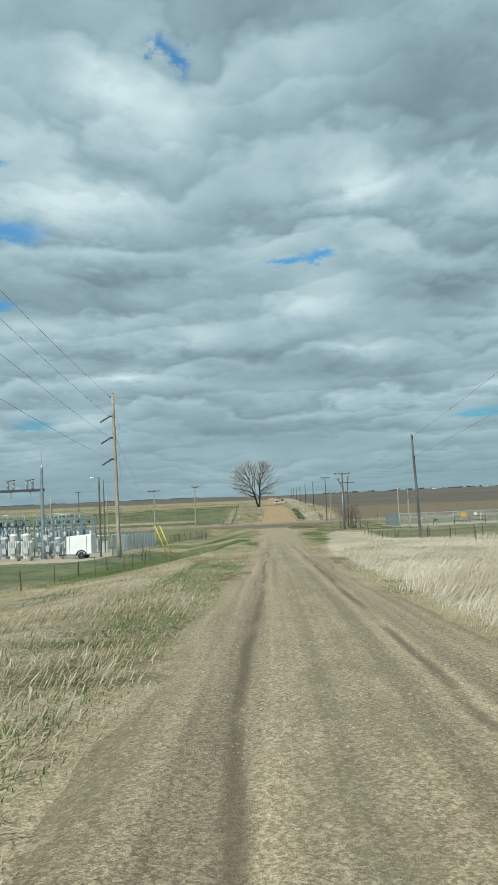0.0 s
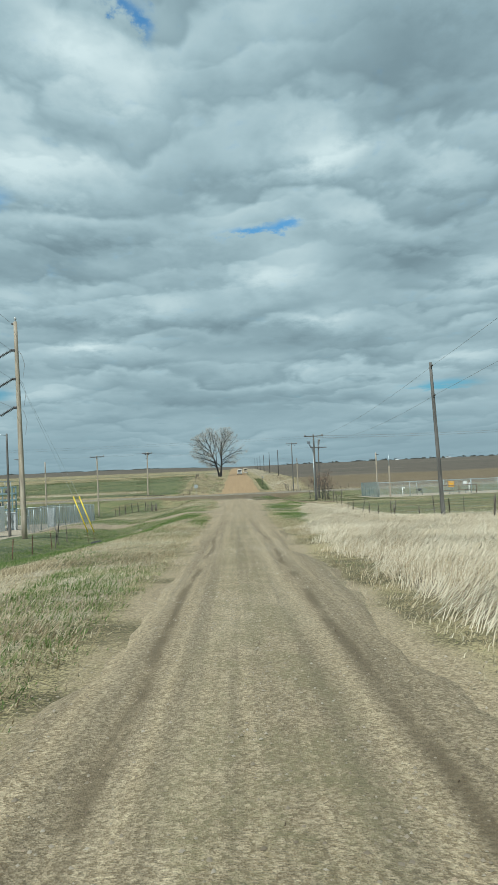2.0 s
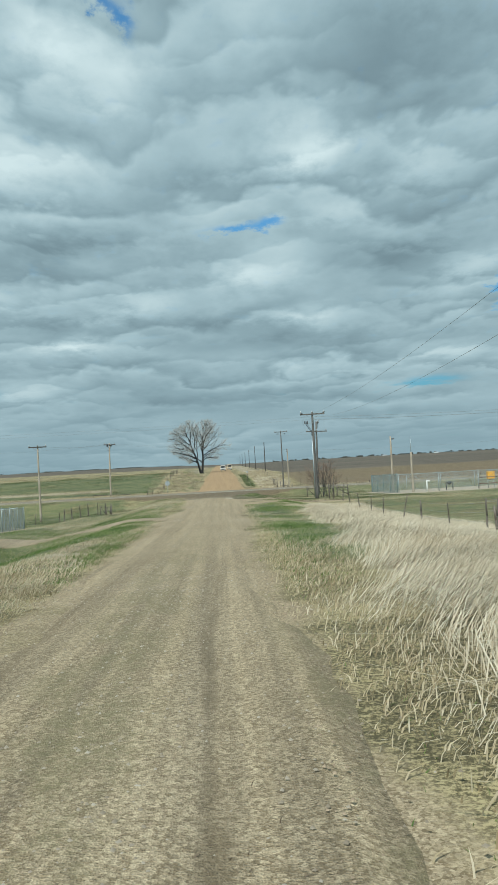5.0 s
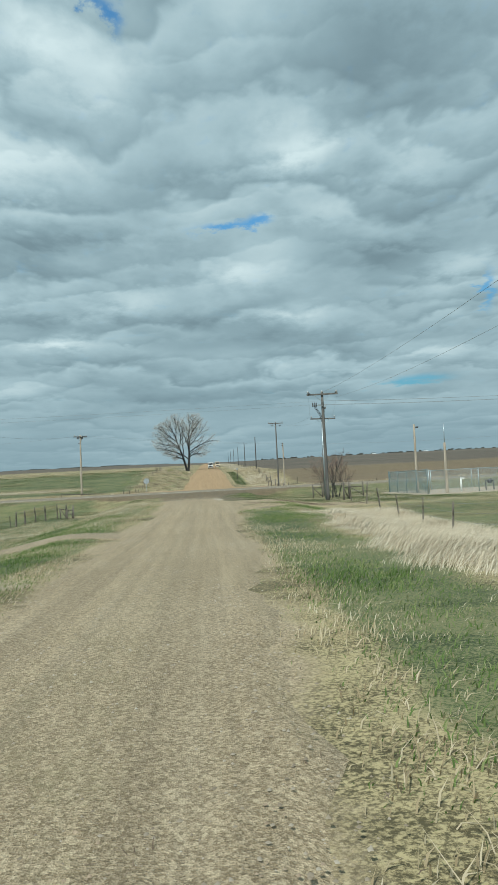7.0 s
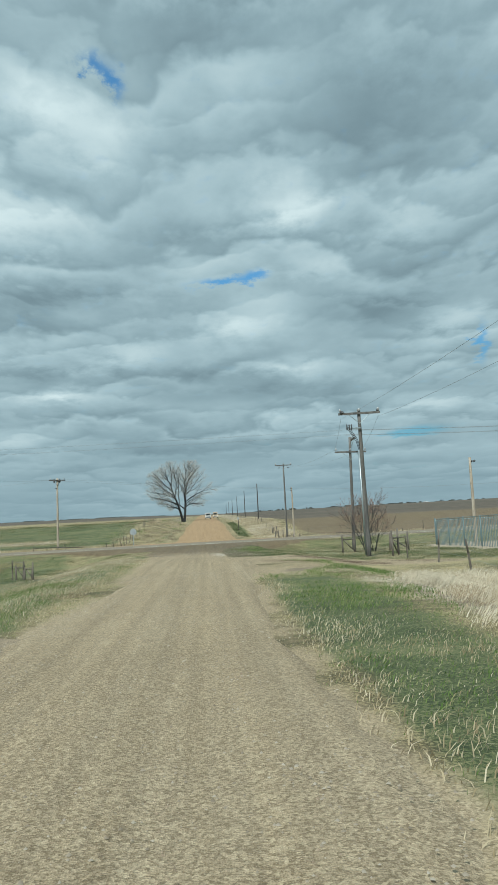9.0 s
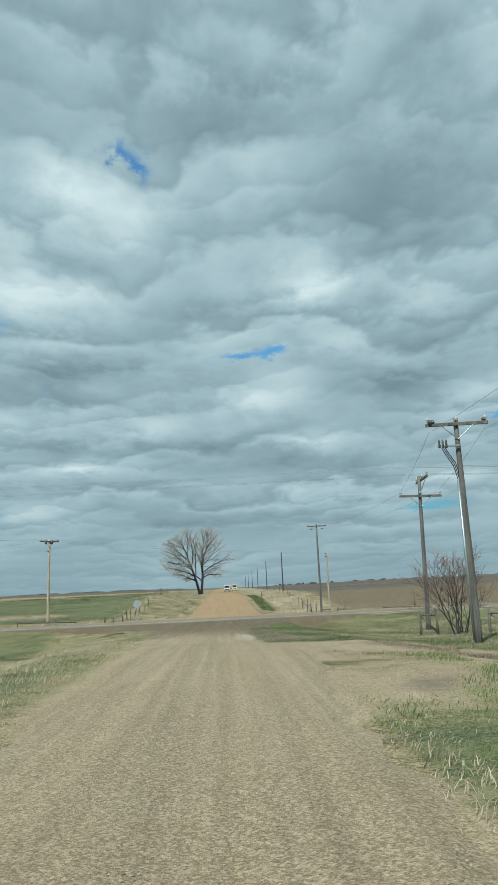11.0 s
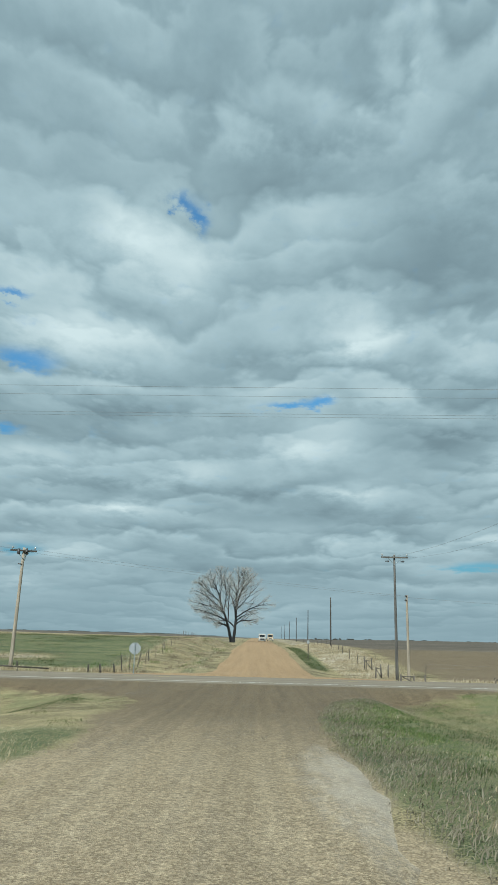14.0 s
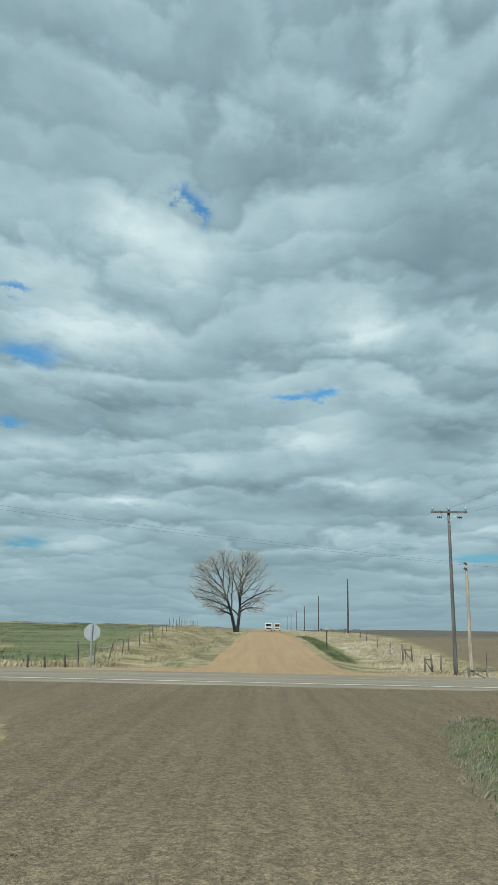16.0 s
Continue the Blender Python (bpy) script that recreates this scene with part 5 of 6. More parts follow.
# ---- signs ----
ss = thing("stop_sign", -8.05, 3.6, gz(-8.05, 3.6), "bare grey back of an octagonal road sign on a post", "road sign", turn=3)
bm = bmesh.new()
ring = [(0.381 / math.cos(math.pi / 8) * math.cos(math.pi / 8 + k * math.pi / 4), 0.381 / math.cos(math.pi / 8) * math.sin(math.pi / 8 + k * math.pi / 4)) for k in range(8)]
f0 = [bm.verts.new((a, -0.0, 1.72 + b)) for a, b in ring]
f1 = [bm.verts.new((a, 0.004, 1.72 + b)) for a, b in ring]
bm.faces.new(f0)
bm.faces.new(f1[::-1])
for k in range(8):
    bm.faces.new((f0[k], f1[k], f1[(k + 1) % 8], f0[(k + 1) % 8]))
part("plate", bm, SIGN_BACK, ss)
block("post", (0, -0.04, 0.95), (0.06, 0.05, 2.3), GALV, ss, 0.008)
for z in (1.5, 1.95):
    rod("bolt", (0, -0.08, z), (0, 0.01, z), 0.012, GALV, ss)
sr = thing("road_sign", 6.7, 46, gz(6.7, 46), "small pale sign plate on a dark post", "road sign")
block("post", (0, 0, 0.95), (0.1, 0.1, 2.1), TIMBER_DARK, sr, 0.01)
block("plate", (0, -0.07, 2.1), (0.32, 0.02, 0.36), SIGN_BACK, sr, 0.004)

# ---- tree and shrubs ----


def grow(bm_big, bm_fine, p, way, length, r, level, top, rnd, spreadk, counts, twig):
    """A limb that bends upward and carries smaller limbs."""
    n = 5 if level < 2 else 3
    pts, d = [p.copy()], way.normalized()
    for i in range(n):
        d = (d + Vector((rnd.gauss(0, 0.13), rnd.gauss(0, 0.13), rnd.gauss(0.05, 0.1) * (1 if level else 0.3)))).normalized()
        pts.append(pts[-1] + d * (length / n))
    target = bm_big if level < 3 else bm_fine
    for i in range(n):
        ra, rb = r * (1 - 0.75 * i / n), r * (1 - 0.75 * (i + 1) / n)
        tube(target, pts[i], pts[i + 1], max(ra, twig), max(rb, twig), 9 if level < 1 else 6 if level < 3 else 3, False)
    if level >= top:
        return
    kids = counts[level]
    for k in range(kids):
        u = (0.28 if level else 0.24) + (0.72 if level else 0.76) * (k + rnd.random()) / kids
        i = min(n - 1, int(u * n))
        q = pts[i].lerp(pts[i + 1], u * n - i)
        seg = (pts[i + 1] - pts[i]).normalized()
        side = seg.orthogonal().normalized()
        side.rotate(Matrix.Rotation(rnd.uniform(0, math.tau), 3, seg))
        a = spreadk * rnd.uniform(0.65, 1.25) * (1.25 if level == 0 else 1.0)
        w = seg * math.cos(a) + side * math.sin(a)
        w.z += 0.10 if level == 0 else 0.0
        grow(bm_big, bm_fine, q, w, length * rnd.uniform(0.48, 0.7) * (1.2 - 0.5 * u), r * (1 - 0.7 * u) * 0.62, level + 1, top, rnd, spreadk, counts, twig)


def bare_tree(name, x, y, height, stems, label, category, seed, spreadk, counts, top, r, twigs=None):
    rnd = random.Random(seed)
    ob = thing(name, x, y, gz(x, y), label, category)
    big, fine = bmesh.new(), bmesh.new()
    for way, share in stems:
        grow(big, fine, Vector((way[0] * 0.2, way[1] * 0.2, -0.2)), Vector(way), height * share, r * share, 0, top, rnd, spreadk, counts, 0.014 if top > 3 else 0.006)
    part("trunk", big, BARK, ob)
    tagged(part("crown", fine, twigs or TWIG, ob), kind="stuff")
    return ob


def cottonwood(x, y, H, label, seed):
    """A bare tree of two stems in a narrow V; limbs arch out of them and divide, feather-like, inside a round crown."""
    rnd = random.Random(seed)
    ob = thing("cottonwood_tree", x, y, gz(x, y), label, "tree")
    big, fine = bmesh.new(), bmesh.new()
    heart = Vector((0, 0, 0.30 * H))

    def room(q):
        """Below 1 inside the lumpy crown."""
        d = Vector((q.x / 0.545, q.y / 0.48, (q.z - 0.53 * H) / (0.40 if q.z > 0.53 * H else 0.40))) / H
        return d.length * (1 + 0.10 * noise.noise(q * 0.32)) + 0.9 * max(0.0, 0.30 - (q.z / H - 0.50 * math.hypot(q.x, q.y) / H) / 0.5)

    def sprout(p, way, length, r, level, droop):
        n = (12, 8, 6, 4, 3)[level]
        d, pts = way.normalized(), [p.copy()]
        for i in range(n):
            out = (pts[-1] - heart).normalized()
            pull = 0.0 if level == 0 else 0.10
            d = (d + out * pull + Vector((0, 0, -droop * (i + 1) / n)) + Vector([rnd.gauss(0, 0.05 + 0.035 * level) for _ in range(3)])).normalized()
            pts.append(pts[-1] + d * (length / n))
            if level and room(pts[-1]) > 1.0 + 0.05 * (level > 2):
                break
        m = len(pts) - 1
        tip = r * 0.30
        rad = [r + (tip - r) * i / m for i in range(m + 1)]
        if level == 0:
            rad[0] *= 1.25
        for i in range(m):
            tube(big if level < 3 else fine, pts[i], pts[i + 1], rad[i], rad[i + 1], (10, 7, 5, 3, 3)[level], False)
        if level == 4:
            return
        kids = (15, 9, 7, 8)[level]
        first = (0.28, 0.22, 0.15, 0.10)[level]
        spin = rnd.uniform(0, math.tau)
        for k in range(kids):
            u = first + (1 - first) * (k + rnd.uniform(0.2, 0.8)) / kids
            i = min(m - 1, int(u * m))
            q = pts[i].lerp(pts[i + 1], u * m - i)
            seg = (pts[i + 1] - pts[i]).normalized()
            flat = seg.orthogonal().normalized()
            flat.rotate(Matrix.Rotation(spin + k * 2.4, 3, seg))
            if level == 0:
                flat = (flat + Vector((math.copysign(0.45, p.x), 0, 0.0))).normalized()
            a = rnd.uniform(0.55, 0.85) * (1.45 - 0.6 * u if level == 0 else 1.0)
            w = seg * math.cos(a) + flat * math.sin(a)
            if level == 0:
                long, rr, dr = H * (0.56 - 0.20 * u) * rnd.uniform(0.85, 1.1), (r + (tip - r) * u) * 0.60, 0.12 * (1 - u)
            else:
                long, rr, dr = length * rnd.uniform(0.40, 0.58) * (1.15 - 0.45 * u), max((r + (tip - r) * u) * 0.55, (0, 0.05, 0.024, 0.006)[level]), 0.04 if q.z < 0.5 * H else -0.05
            if level == 3:
                long = max(long, 0.045 * H)
            sprout(q, w, long, rr, level + 1, dr)

    for s_ in (-1, 1):
        sprout(Vector((s_ * 0.012 * H, 0, -0.25)), Vector((s_ * 0.085, 0.05 * s_, 1)), 0.64 * H, 0.021 * H, 0, 0.0)
    part("trunk", big, BARK, ob)
    tagged(part("crown", fine, TWIG, ob, "bare pale twigs"), kind="stuff")
    return ob


cottonwood(-5.9, 150, 20.6, "large bare cottonwood with forked trunk on the hill", 5)
for i, (x, y, h) in enumerate(((12.0, -36.4, 3.6), (12.8, -35.0, 3.3))):
    rr = random.Random(i)
    bare_tree("shrub", x, y, h, [((rr.uniform(-0.4, 0.4), rr.uniform(-0.4, 0.4), 1), rr.uniform(0.7, 1.0)) for _ in range(5)], "leafless brown shrub among old posts", "shrub", 30 + i, 0.6, (6, 4, 4), 3, 0.04, RED_TWIG)

# ---- vehicles on the far road ----


def vehicle(name, x, y, label, category, w, length, h, nose, paint):
    ob = thing(name, x, y, gz(x, y) + 0.05, label, category, "vehicles on the hill road")
    bm = bmesh.new()
    side = [(-length / 2, 0.35), (-length / 2, 0.95), (-length / 2 + nose, 1.1), (-length / 2 + nose + 0.55, h - 0.1), (-length / 2 + nose + 0.8, h), (length / 2 - 0.1, h), (length / 2, h - 0.15), (length / 2, 0.35)]
    l = [bm.verts.new((-w / 2 * (0.92 if z > 1.2 else 1), a, z)) for a, z in side]
    r = [bm.verts.new((w / 2 * (0.92 if z > 1.2 else 1), a, z)) for a, z in side]
    bm.faces.new(l)
    bm.faces.new(r[::-1])
    for k in range(len(side)):
        bm.faces.new((l[k], r[k], r[(k + 1) % len(side)], l[(k + 1) % len(side)]))
    bmesh.ops.bevel(bm, geom=list(bm.edges), offset=0.05, segments=2, affect="EDGES")
    bmesh.ops.recalc_face_normals(bm, faces=bm.faces)
    part("body", bm, paint, ob)
    a = math.atan2(h - 0.1 - 1.1, 0.55)
    block("windscreen", (0, -length / 2 + nose + 0.25, (h + 1.0) / 2), (w * 0.74, 0.03, (h - 1.2) * 0.7), GLASS_DARK, ob, 0.01, Matrix.Rotation(a - math.pi / 2, 4, "X"))
    block("grille", (0, -length / 2 - 0.02, 0.75), (w * 0.6, 0.05, 0.28), BLACK, ob, 0.01)
    block("bumper", (0, -length / 2 - 0.04, 0.45), (w * 0.98, 0.12, 0.18), GREY_PAINT, ob, 0.03)
    for s in (-1, 1):
        block("headlight", (s * w * 0.4, -length / 2 - 0.02, 0.8), (0.28, 0.06, 0.2), PALE_TANK, ob, 0.02)
        rod("mirror", (s * w * 0.46, -length / 2 + nose + 0.4, 1.35), (s * (w * 0.5 + 0.2), -length / 2 + nose + 0.4, 1.4), 0.06, BLACK, ob)
        for u in (-0.32, 0.32):
            bm = bmesh.new()
            lathe(bm, (s * (w / 2 - 0.12), u * length, 0.34), ((0.1, -0.1), (0.32, -0.1), (0.36, -0.05), (0.36, 0.05), (0.32, 0.1), (0.1, 0.1)), 16, (1, 0, 0))
            part("wheel", bm, BLACK, ob)
    return ob


vehicle("van", 1.9, 168, "white van coming over the hill", "van", 1.95, 5.2, 2.2, 0.9, worn("dusty_white_paint", (0.42, 0.40, 0.36), (0.58, 0.56, 0.52), 1.0, 0.5, relief=0.0))
vehicle("truck", 4.8, 200, "beige box truck on the hill road", "truck", 1.85, 6.0, 2.3, 1.2, worn("beige_paint", (0.34, 0.26, 0.17), (0.46, 0.37, 0.25), 1.0, 0.4, relief=0.0))

# ---- grass, weeds and loose stones ----


def sward(name, spots, h, w, bend, mat, label, seed, category="grass", wind=(0.5, 0.2), sunk=0.03, combed=0.0, lie=0.25):
    """Many bent blades in one mesh; spots: rows of x, y, scale."""
    rs = np.random.RandomState(seed)
    n = len(spots)
    x, y, s = spots[:, 0], spots[:, 1], spots[:, 2]
    z = ground_z(x, y) - sunk
    a = rs.uniform(0, math.tau, n)
    if combed:
        a = 0.3 + 1.1 * np.sin(x * 0.9 + 1.3 * np.sin(y * 0.5)) + 0.8 * np.sin(y * 1.1 + 0.7 * x) + rs.normal(0, combed, n)
    lean = rs.gamma(2.0, bend / 2.0, n)
    dirx = np.cos(a) * lean + wind[0] * bend
    diry = np.sin(a) * lean + wind[1] * bend
    hh = h * s * rs.uniform(0.55, 1.25, n)
    ww = w * rs.uniform(0.6, 1.4, n) * np.sqrt(s)
    face = a + rs.uniform(-1, 1, n) + math.pi / 2
    fx, fy = np.cos(face) * ww / 2, np.sin(face) * ww / 2
    base = np.stack([x, y, z], -1)
    midp = base + np.stack([dirx * hh * 0.3, diry * hh * 0.3, hh * 0.6], -1)
    tip = base + np.stack([dirx * hh, diry * hh, hh * (1.0 - lie * np.minimum(lean, 1.2))], -1)
    off = np.stack([fx, fy, np.zeros(n)], -1)
    v = np.stack([base - off, base + off, midp + off * 0.8, midp - off * 0.8, tip], 1).reshape(-1, 3)
    i = np.arange(n) * 5
    loops = np.stack([i, i + 1, i + 2, i + 3, i + 3, i + 2, i + 4], -1).reshape(-1)
    starts = np.stack([np.arange(n) * 7, np.arange(n) * 7 + 4], -1).reshape(-1)
    me = bpy.data.meshes.new(name)
    me.vertices.add(n * 5)
    me.vertices.foreach_set("co", v.astype(np.float32).reshape(-1))
    me.loops.add(len(loops))
    me.loops.foreach_set("vertex_index", loops.astype(np.int32))
    me.polygons.add(n * 2)
    me.polygons.foreach_set("loop_start", starts.astype(np.int32))
    me.update(calc_edges=True)
    me.validate()
    me.materials.append(mat)
    return tagged(new(name, me), label, category, kind="stuff")


def sow(rs, n, x0, x1, y0, y1, keep, clump=0.0):
    """Places in a rectangle, kept by chance keep(x, y), optionally drawn into clumps."""
    if clump:
        m = max(1, n // 14)
        cx, cy = rs.uniform(x0, x1, m), rs.uniform(y0, y1, m)
        pick = rs.randint(0, m, n)
        x, y = cx[pick] + rs.normal(0, clump, n), cy[pick] + rs.normal(0, clump, n)
    else:
        x, y = rs.uniform(x0, x1, n), rs.uniform(y0, y1, n)
    k = keep(x, y)
    ok = rs.uniform(0, 1, n) < k
    return np.stack([x[ok], y[ok], 0.45 + 0.75 * np.clip(k[ok], 0, 1)], -1)


def road_gap(x, y, soft=0.5):
    """0 on the roads, 1 away from them."""
    l, r = np.interp(y, *zip(*NEAR_L)), np.interp(y, *zip(*NEAR_R))
    near = smooth(-0.55, soft, np.maximum(l - x, x - r))
    l2, r2 = np.interp(y, *zip(*HILL_L)), np.interp(y, *zip(*HILL_R))
    far = smooth(0.0, soft, np.maximum(l2 - x, x - r2))
    return np.where(y < -4.9, near, np.where(y > 4.0, far, 0.0)) * np.where((y > -6.5) & (y < 4.5), 0.0, 1.0)


def drive_gap(x, y):
    mid = np.interp(-x, (2.0, 9.5, 17.8), (-77.5, -71.1, -75.5))
    half = np.interp(-x, (2.0, 9.5, 17.8), (1.8, 1.5, 3.6))
    return np.where(x > -18.5, 0.4 + 0.6 * smooth(-1.1, 0.6, np.abs(y - mid) - half), 1.0)


rs = np.random.RandomState(8)
edge_wave = lambda y: 0.7 * np.sin(y * 0.55) + 0.5 * np.sin(y * 1.3 + 1)
straw_edge = lambda y: np.interp(y, (-172, -125, -115, -106, -98, -88, -72, -60), (2.0, 1.75, 2.1, 2.8, 4.0, 4.4, 5.8, 7.6))
pale_band = lambda x, y: road_gap(x - 0.3, y, 0.5) * smooth(-0.3, 0.9, x - straw_edge(y) + 0.45 * edge_wave(y)) * (1 - smooth(10.8, 12.2, x)) * (1 - smooth(-64, -58, y))
sward("tall_grass", sow(rs, 235000, 1.8, 12.5, -168, -58, pale_band, 0.32), 0.40, 0.011, 1.4, STRAW, "tall pale bleached brome grass bent by the wind", 1, combed=0.5, lie=0.66)
sward("tall_grass", sow(rs, 26000, 10, 30, -172, -95, lambda x, y: 0.7 * (1 - smooth(20, 30, x)), 0.4), 0.6, 0.018, 0.7, STRAW, "tall pale bleached brome grass bent by the wind", 2)
wave = lambda x, y: 0.5 + 0.5 * np.sin(x * 0.9 + 1.7 * np.sin(y * 0.23)) * np.sin(y * 0.41 + 0.6 * x)
sward("dry_grass", sow(rs, 190000, -14, -2.0, -172, -84, lambda x, y: (1 - 0.92 * lush(x, y)) * road_gap(x, y, 0.6) * (0.35 + 0.65 * wave(x, y)) * drive_gap(x, y), 0.3), 0.17, 0.012, 1.2, DRY, "dry tan bunch grass beside the track", 3, combed=1.0, lie=0.55)
sward("dry_grass", sow(rs, 30000, 1.4, 4.0, -172, -100, lambda x, y: road_gap(x, y, 0.5) * 0.8 * (1 - smooth(-0.2, 0.8, x - straw_edge(y))), 0.25), 0.14, 0.011, 0.9, DRY, "dry tan bunch grass beside the track", 4)
sward("dry_grass", sow(rs, 40000, 1.7, 6.5, -118, -60, lambda x, y: road_gap(x, y, 0.4) * (0.12 + 0.6 * (1 - wave(x, y)) ** 2 + 0.6 * (1 - smooth(2.2, 3.4, x))), 0.22), 0.11, 0.010, 0.8, DRY, "short dry grass beside the track", 25)
sward("green_grass", sow(rs, 180000, 1.6, 9.0, -150, -53, lambda x, y: road_gap(x, y, 0.9) * (1 - smooth(-0.5, 0.6, x - straw_edge(y) + 0.45 * edge_wave(y))) * (0.45 + 0.55 * smooth(-118, -100, y)) * (1 - smooth(-68, -64, y) * (1 - smooth(0.35, 0.6, wave(x * 0.8, y * 0.7 + 2)))) * (0.2 + 0.8 * wave(x, y)), 0.2), 0.11, 0.013, 0.7, GREEN, "fresh green spring grass beside the track", 5)
sward("green_grass", sow(rs, 90000, -13, -3.0, -127, -60, lambda x, y: lush(x, y) * drive_gap(x, y), 0.25), 0.10, 0.014, 0.7, GREEN, "fresh green spring grass in the ditch", 40)
sward("green_grass", sow(rs, 60000, -13, -2.2, -172, -80, lambda x, y: road_gap(x, y, 0.8) * smooth(0.45, 0.75, wave(x * 0.6, y * 0.7)) * drive_gap(x, y), 0.25), 0.12, 0.011, 0.7, GREEN, "fresh green spring grass beside the track", 6)
sward("green_grass", sow(rs, 150000, 1.4, 20, -54, -5.5, lambda x, y: road_gap(x, y, 1.0) * (1 - 0.96 * turnout(x, y)) * (0.35 + 0.65 * wave(x, y + 3)), 0.22), 0.10, 0.013, 0.9, GREEN_DULL, "dull green grass by the junction", 7)
sward("dry_grass", sow(rs, 90000, 1.4, 24, -60, -5.5, lambda x, y: road_gap(x, y, 1.2) * (1 - 0.9 * turnout(x, y)) * (0.25 + 0.75 * (1 - wave(x, y + 3))), 0.3), 0.10, 0.011, 0.9, DRY, "dry tan bunch grass by the junction", 8)
sward("green_grass", sow(rs, 50000, -26, -2.4, -84, -34, lambda x, y: road_gap(x, y, 1.0) * drive_gap(x, y) * smooth(0.3, 0.7, wave(x * 0.5, y * 0.6)) * (1 - smooth(16.5, 17.5, -x) * (1 - smooth(-46, -43, y))), 0.25), 0.12, 0.011, 0.7, GREEN, "fresh green spring grass in the hollow", 9)
sward("dry_grass", sow(rs, 60000, -26, -2.4, -84, -34, lambda x, y: road_gap(x, y, 1.2) * drive_gap(x, y) * (0.2 + 0.8 * (1 - wave(x * 0.5, y * 0.6))) * (1 - smooth(16.5, 17.5, -x) * (1 - smooth(-46, -43, y))), 0.3), 0.20, 0.010, 0.9, DRY, "dry tan bunch grass in the hollow", 10)
sward("dry_grass", sow(rs, 110000, -13, -2.4, -84, -30, lambda x, y: road_gap(x, y, 1.0) * drive_gap(x, y) * (0.35 + 0.65 * (1 - wave(x * 0.7, y * 0.5))), 0.25), 0.10, 0.009, 1.0, DRY, "short dry grass on the slope of the hollow", 27)
sward("green_grass", sow(rs, 90000, 2, 12, -34, -7, lambda x, y: road_gap(x, y, 1.2) * (0.4 + 0.6 * wave(x * 1.6, y)) * (1 - 0.8 * smooth(2.2, 4.0, x - np.interp(y, *zip(*NEAR_R)))), 0.15), 0.09, 0.013, 0.9, GREEN, "dense short dull green grass at the corner of the junction", 28)
sward("green_grass", sow(rs, 80000, -4.4, -2.2, -168, -50, lambda x, y: road_gap(x, y, 0.5) * drive_gap(x, y) * (1 - 0.6 * smooth(-100, -86, y)) * (0.15 + 0.85 * smooth(0.35, 0.7, wave(x * 0.5, y * 0.35 + 1))), 0.15), 0.12, 0.012, 0.7, GREEN, "green grass along the rim of the track", 29)
sward("green_grass", sow(rs, 70000, -26, -3.0, -36, -5.5, lambda x, y: road_gap(x, y, 1.0) * (0.25 + 0.75 * smooth(0.3, 0.7, wave(x * 0.8, y * 0.9))), 0.22), 0.09, 0.014, 0.9, GREEN_DULL, "short dull green grass at the junction", 43)
sward("green_grass", sow(rs, 9000, -4.2, -2.3, -160, -126, lambda x, y: road_gap(x, y, 0.4) * smooth(0.0, 0.6, x + 4.0 + 0.3 * np.sin(y)) , 0.2), 0.085, 0.012, 0.7, GREEN, "green grass along the rim of the track", 45)
sward("dead_weeds", sow(rs, 60000, 1.5, 14, -62, -38, lambda x, y: road_gap(x, y, 0.8) * 0.9 * turnout(x, y) * (0.2 + 0.8 * smooth(0.35, 0.8, wave(x, y))), 0.3), 0.09, 0.012, 1.1, WEED, "dead grey-brown weeds on the bare turnout", 11)
sward("dead_weeds", sow(rs, 50000, 1.5, 9.0, -45, -8, lambda x, y: road_gap(x, y, 0.3) * (1 - smooth(1.0, 3.2, x - np.interp(y, *zip(*NEAR_R)))), 0.3), 0.11, 0.012, 1.1, GREY_WEED, "dead grey weeds at the edge of the gravel", 12)
sward("tall_grass", sow(rs, 30000, 7.0, 16, 6, 120, lambda x, y: smooth(7.6, 8.6, x) * (1 - smooth(14, 16, x)), 0.35), 0.22, 0.022, 1.2, DRY, "pale dry grass on the bank", 13)
sward("dead_weeds", sow(rs, 5000, -17, -3.6, 6, 125, lambda x, y: road_gap(x, y, 0.4) * (1 - smooth(11, 13, -x - 0.06 * y)), 0.35), 0.22, 0.03, 0.9, WEED, "dead brown weeds on the bank below the tree", 26)
sward("green_grass", sow(rs, 5000, -17, -4, 6, 125, lambda x, y: road_gap(x, y, 1.0) * smooth(0.5, 0.8, wave(x, y * 0.4 + 2)), 0.35), 0.3, 0.03, 0.6, GREEN, "green patches on the bank below the tree", 24)
sward("dry_grass", sow(rs, 26000, -17, -3.6, 6, 125, lambda x, y: road_gap(x, y, 1.0) * (0.3 + 0.7 * wave(x, y * 0.6)) * (1 - smooth(11, 13, -x - 0.06 * y)), 0.35), 0.26, 0.022, 1.1, DRY, "dry tan grass on the bank below the tree", 14, combed=0.5, lie=0.6)
sward("green_grass", sow(rs, 14000, 5.3, 8.0, 27, 95, lambda x, y: smooth(5.5, 5.9, x) * (1 - smooth(7.2, 7.8, x)), 0.2), 0.16, 0.018, 0.8, GREEN_DULL, "green strip of grass beside the hill road", 15)
sward("dry_grass", sow(rs, 30000, -80, -14, 135, 190, lambda x, y: 0.25 + 0.75 * smooth(0.3, 0.8, wave(x * 0.4, y * 0.15)), 0.3), 0.42, 0.055, 0.7, DRY, "golden stubble and bunch grass in the field", 41)
sward("green_grass", sow(rs, 65000, -70, -11, 12, 135, lambda x, y: smooth(0.0, 1.0, -x - 11.6 - 0.014 * (y - 30)) * (0.35 + 0.65 * smooth(0.35, 0.7, wave(x * 0.3 + 2, y * 0.2))), 0.35), 0.17, 0.04, 0.9, GREEN_DULL, "green tufts in the field beyond the highway", 42)
